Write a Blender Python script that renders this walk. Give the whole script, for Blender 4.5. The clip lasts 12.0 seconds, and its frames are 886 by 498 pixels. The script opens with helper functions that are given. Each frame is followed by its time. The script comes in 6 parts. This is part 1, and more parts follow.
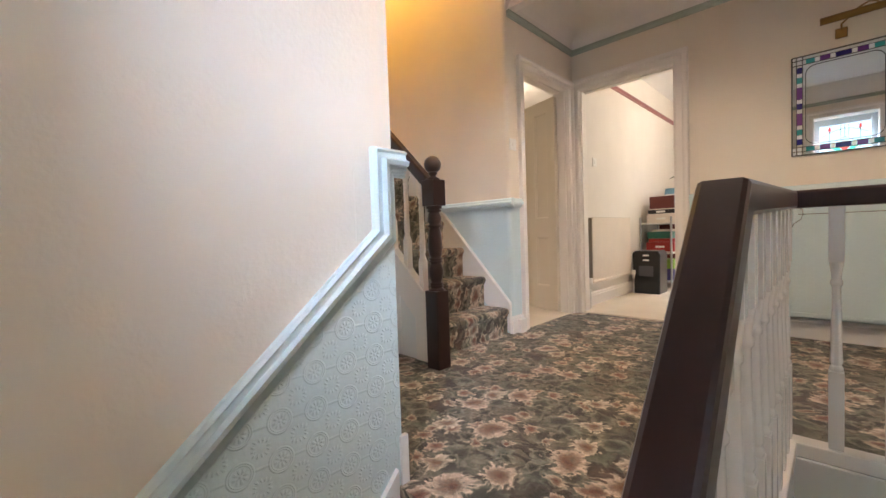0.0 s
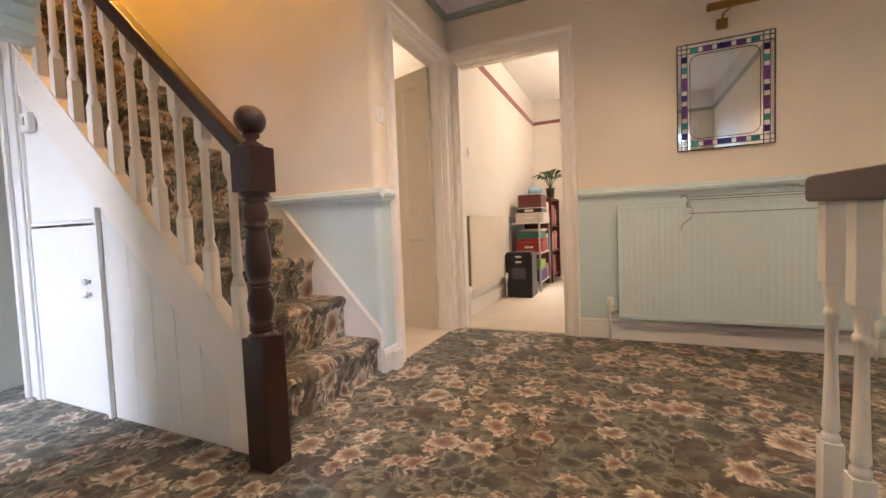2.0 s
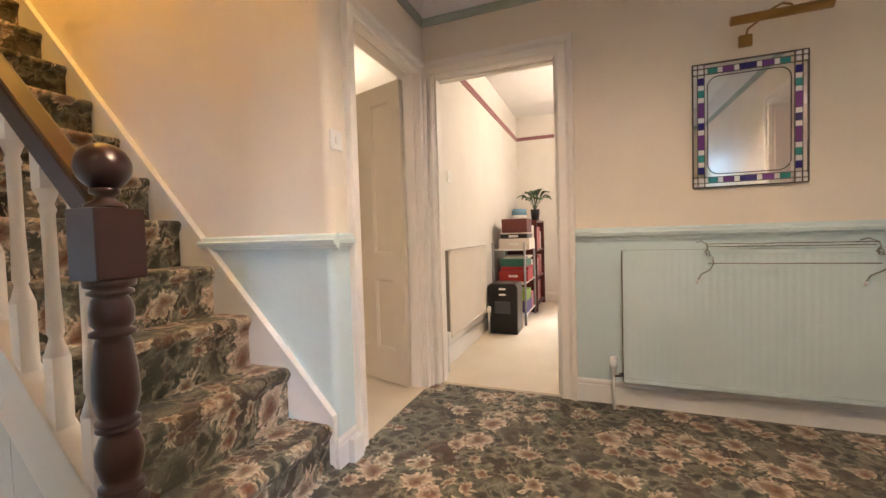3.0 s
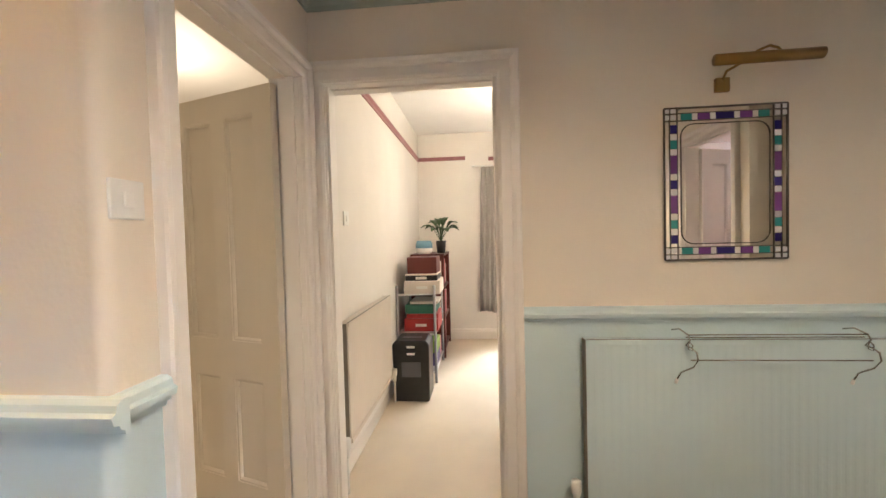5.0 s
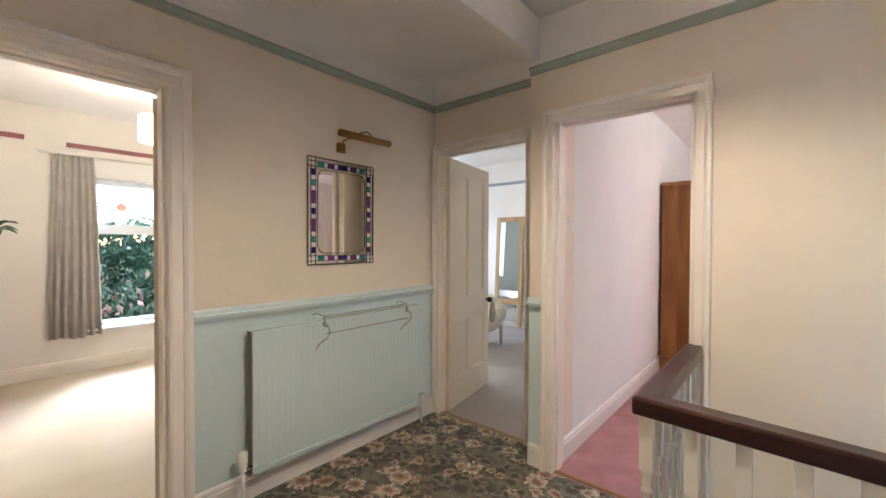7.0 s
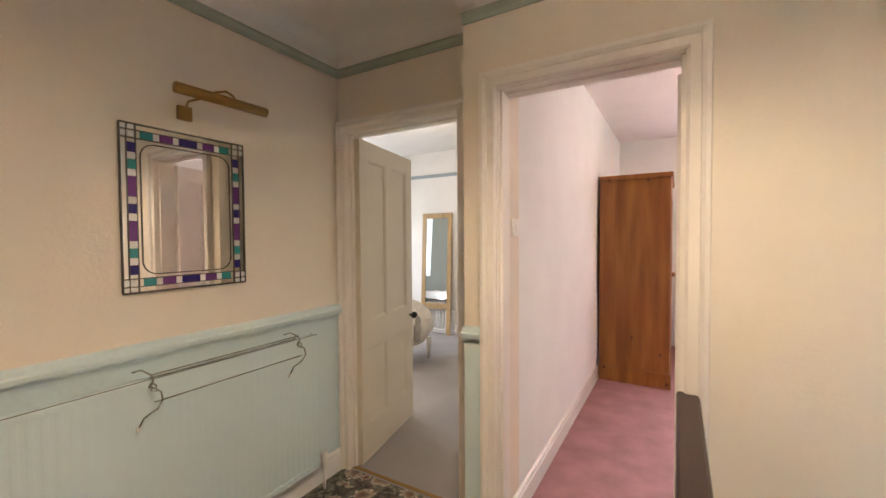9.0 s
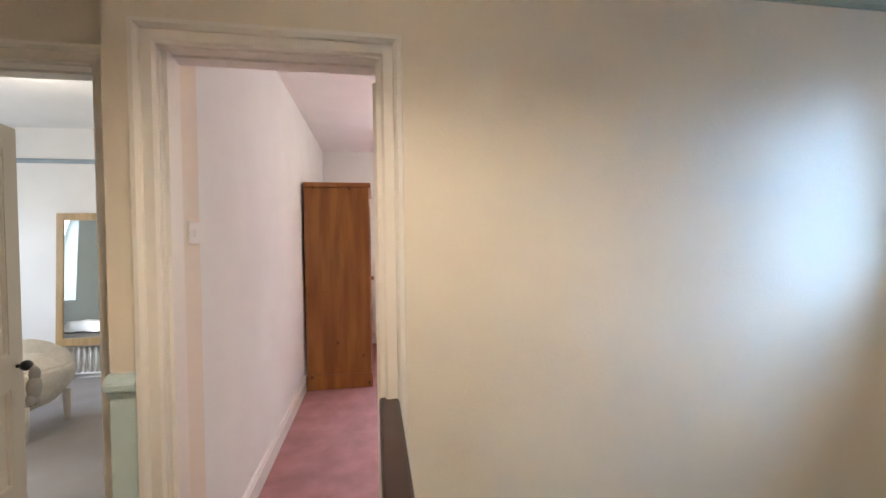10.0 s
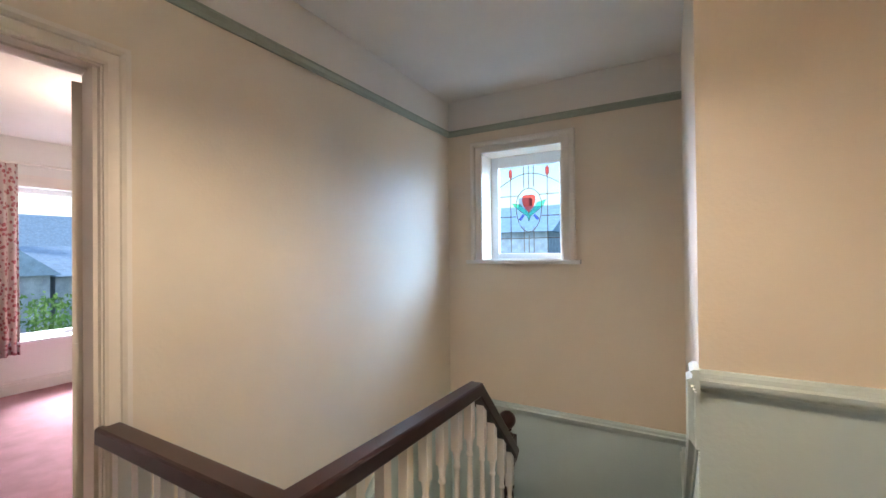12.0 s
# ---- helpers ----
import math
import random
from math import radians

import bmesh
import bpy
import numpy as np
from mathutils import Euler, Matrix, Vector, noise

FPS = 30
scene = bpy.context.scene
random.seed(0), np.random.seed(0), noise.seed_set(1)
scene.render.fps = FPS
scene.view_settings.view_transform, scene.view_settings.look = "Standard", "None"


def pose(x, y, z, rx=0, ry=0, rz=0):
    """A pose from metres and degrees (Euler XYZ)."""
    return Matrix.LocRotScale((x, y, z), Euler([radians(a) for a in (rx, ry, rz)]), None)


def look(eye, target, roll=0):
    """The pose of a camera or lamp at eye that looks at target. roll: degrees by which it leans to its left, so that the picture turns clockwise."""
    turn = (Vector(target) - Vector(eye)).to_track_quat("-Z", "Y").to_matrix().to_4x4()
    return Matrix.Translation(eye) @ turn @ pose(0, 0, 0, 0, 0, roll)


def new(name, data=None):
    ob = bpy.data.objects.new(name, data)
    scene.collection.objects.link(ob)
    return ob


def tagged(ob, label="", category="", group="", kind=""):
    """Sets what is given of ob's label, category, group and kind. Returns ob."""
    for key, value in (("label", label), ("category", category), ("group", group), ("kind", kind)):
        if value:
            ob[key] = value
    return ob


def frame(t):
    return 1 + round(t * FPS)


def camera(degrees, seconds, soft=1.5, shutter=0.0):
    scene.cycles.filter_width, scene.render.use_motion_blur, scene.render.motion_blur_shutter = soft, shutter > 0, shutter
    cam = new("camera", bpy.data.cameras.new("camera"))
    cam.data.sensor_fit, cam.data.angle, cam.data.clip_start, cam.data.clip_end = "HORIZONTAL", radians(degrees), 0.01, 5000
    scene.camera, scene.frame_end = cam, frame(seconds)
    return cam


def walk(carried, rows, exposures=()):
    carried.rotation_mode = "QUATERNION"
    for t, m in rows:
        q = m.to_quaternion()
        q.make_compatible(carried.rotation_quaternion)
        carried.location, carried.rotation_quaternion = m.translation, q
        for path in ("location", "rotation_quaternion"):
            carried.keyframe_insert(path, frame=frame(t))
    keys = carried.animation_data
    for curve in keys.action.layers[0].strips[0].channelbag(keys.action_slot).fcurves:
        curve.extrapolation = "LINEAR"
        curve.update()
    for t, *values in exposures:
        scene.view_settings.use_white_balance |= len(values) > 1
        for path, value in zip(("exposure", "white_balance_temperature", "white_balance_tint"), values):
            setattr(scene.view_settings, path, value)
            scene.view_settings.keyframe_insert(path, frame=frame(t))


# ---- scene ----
cam = camera(95.6, 12.0)
PATH = [
    (0, (-0.041, -0.015, 0.754), (-1.437, 1.416, 0.682), -1.9),
    (0.5, (-0.106, 0.032, 0.758), (-1.506, 1.459, 0.683), -2.1),
    (1, (-0.303, 0.171, 0.765), (-1.629, 1.666, 0.684), -2.9),
    (1.5, (-0.48, 0.328, 0.738), (-1.501, 2.045, 0.643), -2.9),
    (2, (-0.557, 0.618, 0.773), (-1.373, 2.441, 0.672), -2.2),
    (2.5, (-0.635, 0.855, 0.841), (-1.386, 2.707, 0.768), -1.7),
    (3, (-0.706, 1.049, 0.987), (-1.426, 2.913, 0.914), -1.7),
    (3.2, (-0.712, 1.109, 1.042), (-1.424, 2.976, 0.975), -1.8),
    (4.8, (-0.936, 1.657, 1.318), (-1.262, 3.629, 1.262), -1.6),
    (5, (-1.008, 1.727, 1.307), (-1.192, 3.717, 1.249), -1.5),
    (5.5, (-1.093, 1.8, 1.28), (-0.858, 3.785, 1.222), -1.1),
    (6, (-1.192, 1.666, 1.342), (-0.406, 3.504, 1.275), -0.3),
    (6.5, (-1.323, 1.51, 1.348), (-0.053, 3.054, 1.302), -0.1),
    (7, (-1.481, 1.393, 1.314), (0.037, 2.695, 1.286), 0.2),
    (7.2, (-1.561, 1.352, 1.314), (0.019, 2.578, 1.274), 0.5),
    (8.8, (-1.015, 1.704, 1.398), (0.69, 2.75, 1.334), -0.4),
    (9, (-0.907, 1.744, 1.386), (0.819, 2.753, 1.328), -0.4),
    (9.5, (-0.736, 1.76, 1.366), (1.179, 2.334, 1.336), -1.1),
    (10, (-0.708, 1.751, 1.385), (1.266, 1.415, 1.348), -0.8),
    (10.5, (-0.744, 1.826, 1.426), (0.897, 0.685, 1.388), -0.4),
    (11, (-0.802, 1.923, 1.429), (0.497, 0.402, 1.436), -0.4),
    (11.5, (-0.85, 2.138, 1.432), (0.213, 0.443, 1.441), -0.3),
    (12, (-0.903, 2.306, 1.394), (0.076, 0.562, 1.41), -0.6),
]
walk(cam, [(t, look(eye, target, roll)) for t, eye, target, roll in PATH],
     [(0, 1.56, 6300, 17), (1.5, 1.38, 6800, 20), (2, 1.6, 7000, 23), (3, 1.68, 6650, 18), (5.5, 1.62, 6200, 13), (7, 1.6, 5900, 13), (9.5, 1.6, 6700, 15), (10, 1.4, 6100, 11), (10.5, 1.35, 6200, 11), (11, 1.3, 6000, 10), (11.5, 1.2, 6300, 14), (12, 1.2, 6350, 14)])
# ---- world and lights ----
def build_light():
    w = bpy.data.worlds.new("overcast")
    scene.world = w
    w.use_nodes = True
    nt = w.node_tree
    sky = nt.nodes.new("ShaderNodeTexSky")
    sky.sky_type, sky.sun_disc = "NISHITA", False
    sky.sun_elevation, sky.sun_rotation, sky.air_density, sky.dust_density = radians(38), radians(30), 1.4, 1.0
    bg = nt.nodes["Background"]
    bg.inputs["Strength"].default_value = SKY
    nt.links.new(sky.outputs[0], bg.inputs[0])
    sun = new("sun", bpy.data.lights.new("sun", "SUN"))
    sun.data.energy, sun.data.angle, sun.data.color = 1.5, radians(14), (1, 0.96, 0.9)
    a = radians(30)
    sun.matrix_world = look((0, 0, 0), (-math.sin(a) * 0.79, -math.cos(a) * 0.79, -0.62))


def lamp(name, kind, at, power, colour, size=0.1, target=None, size_y=None):
    d = bpy.data.lights.new(name, kind)
    d.energy, d.color = power, colour
    if kind == "AREA":
        d.size = size
        if size_y:
            d.shape, d.size_y = "RECTANGLE", size_y
    else:
        d.shadow_soft_size = size
    ob = new(name, d)
    ob.matrix_world = look(at, target) if target else pose(*at)
    return ob


SKY = 0.15
LAMP = (-0.50, 1.74)
WARM = (1.0, 0.84, 0.62)
build_light()
scene.view_settings.exposure = 1.5
lamp("office_bulb", "POINT", (-0.495, 5.3, 2.21), 12, (1.0, 0.88, 0.72), 0.07)
lamp("west_room_bulb", "POINT", (-3.2, 4.2, 2.2), 10, WARM, 0.07)
lamp("grey_room_bulb", "POINT", (2.3, 4.2, 2.3), 7, (1.0, 0.88, 0.72), 0.07)
lamp("pink_room_bulb", "POINT", (2.9, 0.8, 2.25), 10, WARM, 0.07)
lamp("hall_bulb", "POINT", (LAMP[0], LAMP[1], 2.195), 21, (1.0, 0.81, 0.59), 0.05)
lamp("upper_stair_bulb", "POINT", (-3.2, 1.95, 4.0), 22, (1.0, 0.60, 0.13), 0.08)
lamp("stair_sky_west", "AREA", (-2.2, -3.0, 3.6), 430, (0.46, 0.70, 1.0), 3.2, (0.25, -0.7, 1.72))
lamp("stair_sky_east", "AREA", (2.8, -3.0, 3.5), 920, (0.72, 0.81, 1.0), 3.0, (0.0, -0.7, 1.72))
lamp("office_sky", "AREA", (0.5, 9.0, 3.6), 70, (0.78, 0.87, 1.0), 1.8, (0.1, 6.5, 0.9))
lamp("pink_room_sky", "AREA", (7.2, 0.4, 3.5), 680, (0.80, 0.86, 1.0), 1.8, (4.7, 0.3, 1.0))
# added lamp: daylight for the stair panelling, through the unseen front room
lamp("unseen_room_daylight", "AREA", (-3.0, -2.0, 2.3), 48, (0.80, 0.87, 1.0), 1.4, (-3.0, 1.4, 0.5))
lamp("grey_room_sky", "AREA", (2.9, 6.2, 1.5), 8, (0.84, 0.89, 1.0), 1.3, (2.9, 5, 1.2), 1.2)


# ---- materials ----
def material(name, colour, rough=0.6, metal=0.0, bump=0.0, bump_scale=60, vary=0.06, vary_scale=2.5, coat=0.0, stretch=(1, 1, 1), depth=0.004):
    m = bpy.data.materials.new(name)
    m.use_nodes = True
    nt = m.node_tree
    b = nt.nodes["Principled BSDF"]
    b.inputs["Roughness"].default_value, b.inputs["Metallic"].default_value = rough, metal
    b.inputs["Coat Weight"].default_value = coat
    tc = nt.nodes.new("ShaderNodeTexCoord")
    mp = nt.nodes.new("ShaderNodeMapping")
    mp.inputs["Scale"].default_value = stretch
    nt.links.new(tc.outputs["Object"], mp.inputs[0])
    n1 = nt.nodes.new("ShaderNodeTexNoise")
    n1.inputs["Scale"].default_value, n1.inputs["Detail"].default_value = vary_scale, 6
    nt.links.new(mp.outputs[0], n1.inputs["Vector"])
    ramp = nt.nodes.new("ShaderNodeMapRange")
    ramp.inputs["To Min"].default_value, ramp.inputs["To Max"].default_value = 1 - vary, 1 + vary
    ramp.inputs["From Min"].default_value, ramp.inputs["From Max"].default_value = 0.3, 0.7
    nt.links.new(n1.outputs["Fac"], ramp.inputs["Value"])
    mul = nt.nodes.new("ShaderNodeVectorMath")
    mul.operation = "SCALE"
    mul.inputs[0].default_value = colour
    nt.links.new(ramp.outputs[0], mul.inputs["Scale"])
    nt.links.new(mul.outputs[0], b.inputs["Base Color"])
    if bump:
        n2 = nt.nodes.new("ShaderNodeTexNoise")
        n2.inputs["Scale"].default_value, n2.inputs["Detail"].default_value = bump_scale, 4
        nt.links.new(mp.outputs[0], n2.inputs["Vector"])
        bp = nt.nodes.new("ShaderNodeBump")
        bp.inputs["Strength"].default_value, bp.inputs["Distance"].default_value = bump, depth
        nt.links.new(n2.outputs["Fac"], bp.inputs["Height"])
        nt.links.new(bp.outputs[0], b.inputs["Normal"])
    return m


class Nodes:
    """Short hand for building a node tree."""

    def __init__(self, name):
        self.m = bpy.data.materials.new(name)
        self.m.use_nodes = True
        self.t = self.m.node_tree
        self.b = self.t.nodes["Principled BSDF"]

    def put(self, node, key, value):
        if hasattr(value, "is_output"):
            self.t.links.new(value, node.inputs[key])
        else:
            node.inputs[key].default_value = value

    def math(self, op, a, b=0.0, c=0.0):
        n = self.t.nodes.new("ShaderNodeMath")
        n.operation = op
        self.put(n, 0, a), self.put(n, 1, b), self.put(n, 2, c)
        return n.outputs[0]

    def vec(self, op, a, b=(0, 0, 0), scale=None):
        n = self.t.nodes.new("ShaderNodeVectorMath")
        n.operation = op
        self.put(n, 0, a), self.put(n, 1, b)
        if scale is not None:
            self.put(n, "Scale", scale)
        return n.outputs["Value"] if op in ("LENGTH", "DOT_PRODUCT", "DISTANCE") else n.outputs[0]

    def node(self, kind, **inputs):
        n = self.t.nodes.new(kind)
        for k, v in inputs.items():
            self.put(n, k.replace("_", " "), v)
        return n

    def mix(self, fac, a, b):
        n = self.t.nodes.new("ShaderNodeMix")
        n.data_type = "RGBA"
        self.put(n, 0, fac), self.put(n, 6, a), self.put(n, 7, b)
        return n.outputs[2]

    def ramp(self, v, a, b, lo=0.0, hi=1.0):
        n = self.t.nodes.new("ShaderNodeMapRange")
        self.put(n, 0, v), self.put(n, 1, a), self.put(n, 2, b), self.put(n, 3, lo), self.put(n, 4, hi)
        return n.outputs[0]

    def split(self, v):
        n = self.t.nodes.new("ShaderNodeSeparateXYZ")
        self.put(n, 0, v)
        return n.outputs

    def join(self, x, y, z=0.0):
        n = self.t.nodes.new("ShaderNodeCombineXYZ")
        self.put(n, 0, x), self.put(n, 1, y), self.put(n, 2, z)
        return n.outputs[0]

    def bump(self, height, strength, distance):
        n = self.t.nodes.new("ShaderNodeBump")
        self.put(n, "Strength", strength), self.put(n, "Distance", distance), self.put(n, "Height", height)
        self.t.links.new(n.outputs[0], self.b.inputs["Normal"])


def floral_carpet():
    """Dark olive ground, grey-green leaves and cream, pink and rust flowers, with a short pile."""
    g = Nodes("floral_carpet")
    pos = g.node("ShaderNodeTexCoord").outputs["Object"]
    wob = g.node("ShaderNodeTexNoise", Vector=pos, Scale=9.0, Detail=3.0).outputs["Color"]
    # tread fronts and floors share one sheet of pattern
    s = g.split(pos)
    flat = g.join(g.math("ADD", s[0], g.math("MULTIPLY", s[2], 0.7)), g.math("ADD", s[1], g.math("MULTIPLY", s[2], -0.25)))
    flat = g.vec("ADD", flat, g.vec("SCALE", g.vec("SUBTRACT", wob, (0.5, 0.5, 0.5)), scale=0.11))
    big = g.node("ShaderNodeTexNoise", Vector=flat, Scale=5.0, Detail=4.0).outputs["Fac"]
    ground = g.mix(g.ramp(big, 0.35, 0.65), (0.058, 0.044, 0.028, 1), (0.145, 0.126, 0.090, 1))
    warm = g.node("ShaderNodeTexNoise", Vector=flat, Scale=3.1, Detail=3.0).outputs["Fac"]
    ground = g.mix(g.ramp(warm, 0.50, 0.66, 0, 0.75), ground, (0.115, 0.055, 0.032, 1))
    p = g.vec("SCALE", flat, scale=16.0)
    v = g.node("ShaderNodeTexVoronoi", Vector=p, Scale=1.0, Randomness=1.0)
    v.voronoi_dimensions, v.feature = "2D", "F2"
    edge = g.ramp(v.outputs["Distance"], 0.45, 0.85)
    col = g.mix(g.math("MULTIPLY", edge, 0.7), ground, (0.014, 0.012, 0.008, 1))
    tone = g.split(v.outputs["Color"])[0]
    col = g.mix(g.ramp(tone, 0.6, 0.9, 0, 0.55), col, (0.20, 0.17, 0.12, 1))
    height = g.math("MULTIPLY", big, 0.2)

    def layer(col, scale, offset, size, petals, inner, mid, outer, keep, ragged):
        p = g.vec("ADD", g.vec("SCALE", flat, scale=scale), offset)
        v = g.node("ShaderNodeTexVoronoi", Vector=p, Scale=1.0, Randomness=0.75)
        v.voronoi_dimensions, v.feature = "2D", "F1"
        d = g.vec("SUBTRACT", p, v.outputs["Position"])
        c = g.split(v.outputs["Color"])
        dd = g.split(d)
        r = g.vec("LENGTH", g.join(dd[0], dd[1]))
        ang = g.math("ARCTAN2", dd[1], dd[0])
        turn = g.math("MULTIPLY", c[0], 6.28)
        w = g.math("SUBTRACT", g.math("MULTIPLY", g.math("ABSOLUTE", g.math("SINE", g.math("ADD", g.math("MULTIPLY", ang, petals * 0.5), g.math("MULTIPLY", turn, 0.5)))), 2.0), 1.0)
        w2 = g.math("SINE", g.math("ADD", g.math("MULTIPLY", ang, petals * 2.0 + 1), turn))
        rn = g.node("ShaderNodeTexNoise", Vector=flat, Scale=45.0, Detail=3.0).outputs["Fac"]
        edge = g.math("MULTIPLY", g.ramp(c[1], 0, 1, 0.7, 1.15), size)
        edge = g.math("MULTIPLY", edge, g.math("ADD", 0.86, g.math("ADD", g.math("MULTIPLY", w, 0.09), g.math("MULTIPLY", w2, 0.07))))
        edge = g.math("MULTIPLY", edge, g.ramp(rn, 0.3, 0.7, 1 - ragged, 1 + ragged))
        q = g.math("DIVIDE", r, edge)
        m = g.ramp(q, 0.80, 1.08, 1, 0)
        m = g.math("MULTIPLY", m, g.math("LESS_THAN", c[2], keep))
        petal = g.math("MULTIPLY", g.math("ABSOLUTE", g.math("SINE", g.math("ADD", g.math("MULTIPLY", ang, petals * 0.5), g.math("MULTIPLY", turn, 0.5)))), q)
        rings = g.math("SINE", g.math("MULTIPLY", q, 11.0))
        a = g.mix(g.ramp(q, 0.15, 0.55), inner, mid)
        a = g.mix(g.ramp(q, 0.5, 0.95), a, outer)
        tint = g.mix(g.ramp(c[1], 0.35, 0.75), (1.0, 0.97, 0.88, 1), (1.0, 0.88, 0.80, 1))
        mm = g.t.nodes.new("ShaderNodeMix")
        mm.data_type, mm.blend_type = "RGBA", "MULTIPLY"
        g.put(mm, 0, 0.75), g.put(mm, 6, a), g.put(mm, 7, tint)
        shade = g.math("ADD", g.ramp(petal, 0.0, 0.7, 0.68, 1.1), g.math("MULTIPLY", rings, 0.14))
        a = g.vec("SCALE", mm.outputs[2], scale=g.math("MULTIPLY", shade, g.ramp(rn, 0.3, 0.7, 0.7, 1.2)))
        return g.mix(m, col, a)

    grey = (0.22, 0.22, 0.175, 1)
    col = layer(col, 4.2, (5.3, 0.7, 0), 0.50, 3.0, (0.05, 0.052, 0.038, 1), (0.10, 0.105, 0.08, 1), (0.15, 0.155, 0.12, 1), 0.8, 0.35)
    col = layer(col, 7.0, (3.3, 1.7, 0), 0.46, 2.0, (0.05, 0.05, 0.035, 1), (0.11, 0.115, 0.085, 1), grey, 0.75, 0.30)
    col = layer(col, 9.5, (0.4, 5.2, 0), 0.42, 5.0, (0.03, 0.03, 0.02, 1), (0.09, 0.09, 0.062, 1), (0.27, 0.25, 0.195, 1), 0.65, 0.45)
    col = layer(col, 9.0, (7.1, 2.9, 0), 0.36, 9.0, (0.20, 0.08, 0.045, 1), (0.36, 0.27, 0.20, 1), (0.46, 0.40, 0.31, 1), 0.50, 0.46)
    col = layer(col, 5.4, (1.9, 8.3, 0), 0.38, 11.0, (0.20, 0.10, 0.06, 1), (0.42, 0.34, 0.26, 1), (0.56, 0.49, 0.39, 1), 0.66, 0.36)
    pile = g.node("ShaderNodeTexNoise", Vector=pos, Scale=420.0, Detail=2.0).outputs["Fac"]
    fine = g.node("ShaderNodeTexNoise", Vector=pos, Scale=70.0, Detail=3.0).outputs["Fac"]
    col = g.vec("SCALE", col, scale=g.math("MULTIPLY", g.ramp(pile, 0.3, 0.7, 0.7, 1.25), g.ramp(fine, 0.3, 0.7, 0.8, 1.2)))
    g.put(g.b, "Base Color", col)
    g.put(g.b, "Roughness", 0.95)
    g.put(g.b, "Sheen Weight", 0.15)
    g.bump(g.math("ADD", pile, g.math("MULTIPLY", fine, 0.8)), 0.7, 0.003)
    return g.m


def anaglypta():
    """Mint painted embossed paper: ringed rosettes in a staggered grid with dotted motifs between."""
    g = Nodes("embossed_mint_paper")
    s = g.split(g.node("ShaderNodeTexCoord").outputs["Object"])
    size = 0.093
    u0 = g.math("DIVIDE", g.math("ADD", s[0], s[1]), size)
    v0 = g.math("DIVIDE", s[2], size)

    def cell(du, dv):
        fu = g.math("SUBTRACT", g.math("FRACT", g.math("ADD", u0, du)), 0.5)
        fv = g.math("SUBTRACT", g.math("FRACT", g.math("ADD", v0, dv)), 0.5)
        return g.vec("LENGTH", g.join(fu, fv)), g.math("ARCTAN2", fv, fu), fu, fv

    r, a, fu, fv = cell(50.0, 50.0)
    r2, a2, gu, gv = cell(50.5, 50.5)

    def ridge(x, at, w):
        return g.ramp(g.math("ABSOLUTE", g.math("SUBTRACT", x, at)), 0.0, w, 1, 0)

    h = g.math("ADD", ridge(r, 0.31, 0.035), g.math("MULTIPLY", ridge(r, 0.26, 0.025), 0.7))
    dots = g.math("MULTIPLY", ridge(r, 0.13, 0.075), g.ramp(g.math("SINE", g.math("MULTIPLY", a, 8.0)), -0.5, 0.5))
    h = g.math("ADD", h, dots)
    h = g.math("ADD", h, g.ramp(r, 0.0, 0.05, 1, 0))
    sq = g.math("MAXIMUM", g.math("ABSOLUTE", gu), g.math("ABSOLUTE", gv))
    beads = g.math("MULTIPLY", ridge(g.math("ADD", g.math("MULTIPLY", sq, 0.6), g.math("MULTIPLY", r2, 0.4)), 0.19, 0.06), g.ramp(g.math("SINE", g.math("MULTIPLY", a2, 12.0)), -0.1, 0.7))
    h = g.math("ADD", h, beads)
    link = g.math("MULTIPLY", g.ramp(g.math("ABSOLUTE", fv), 0.0, 0.05, 1, 0), g.ramp(r, 0.30, 0.36))
    h = g.math("ADD", h, g.math("MULTIPLY", link, 0.8))
    ns = g.node("ShaderNodeTexNoise", Vector=g.node("ShaderNodeTexCoord").outputs["Object"], Scale=60.0, Detail=4.0)
    h = g.math("ADD", h, g.math("MULTIPLY", ns.outputs["Fac"], 0.5))
    g.put(g.b, "Base Color", (0.65, 0.76, 0.74, 1))
    g.put(g.b, "Roughness", 0.42)
    g.bump(h, 0.75, 0.0028)
    return g.m


def glass(name, colour, rough=0.05):
    m = bpy.data.materials.new(name)
    m.use_nodes = True
    b = m.node_tree.nodes["Principled BSDF"]
    b.inputs["Base Color"].default_value = (*colour, 1)
    b.inputs["Transmission Weight"].default_value, b.inputs["Roughness"].default_value, b.inputs["IOR"].default_value = 1.0, rough, 1.1
    return m


def glowing(name, colour, strength):
    m = bpy.data.materials.new(name)
    m.use_nodes = True
    b = m.node_tree.nodes["Principled BSDF"]
    b.inputs["Base Color"].default_value = (*colour, 1)
    b.inputs["Emission Color"].default_value, b.inputs["Emission Strength"].default_value = (*colour, 1), strength
    return m


def spotted(name, base, spots, scale, amount):
    """Cloth or wood with scattered marks: printed flowers, knots."""
    g = Nodes(name)
    pos = g.node("ShaderNodeTexCoord").outputs["Object"]
    v = g.node("ShaderNodeTexVoronoi", Vector=pos, Scale=scale, Randomness=1.0)
    n = g.node("ShaderNodeTexNoise", Vector=pos, Scale=scale * 2.5, Detail=4.0).outputs["Fac"]
    d = g.math("ADD", v.outputs["Distance"], g.math("MULTIPLY", g.math("SUBTRACT", n, 0.5), 0.35))
    g.put(g.b, "Base Color", g.mix(g.ramp(d, amount, amount * 1.5, 1, 0), (*base, 1), (*spots, 1)))
    g.put(g.b, "Roughness", 0.9)
    return g.m


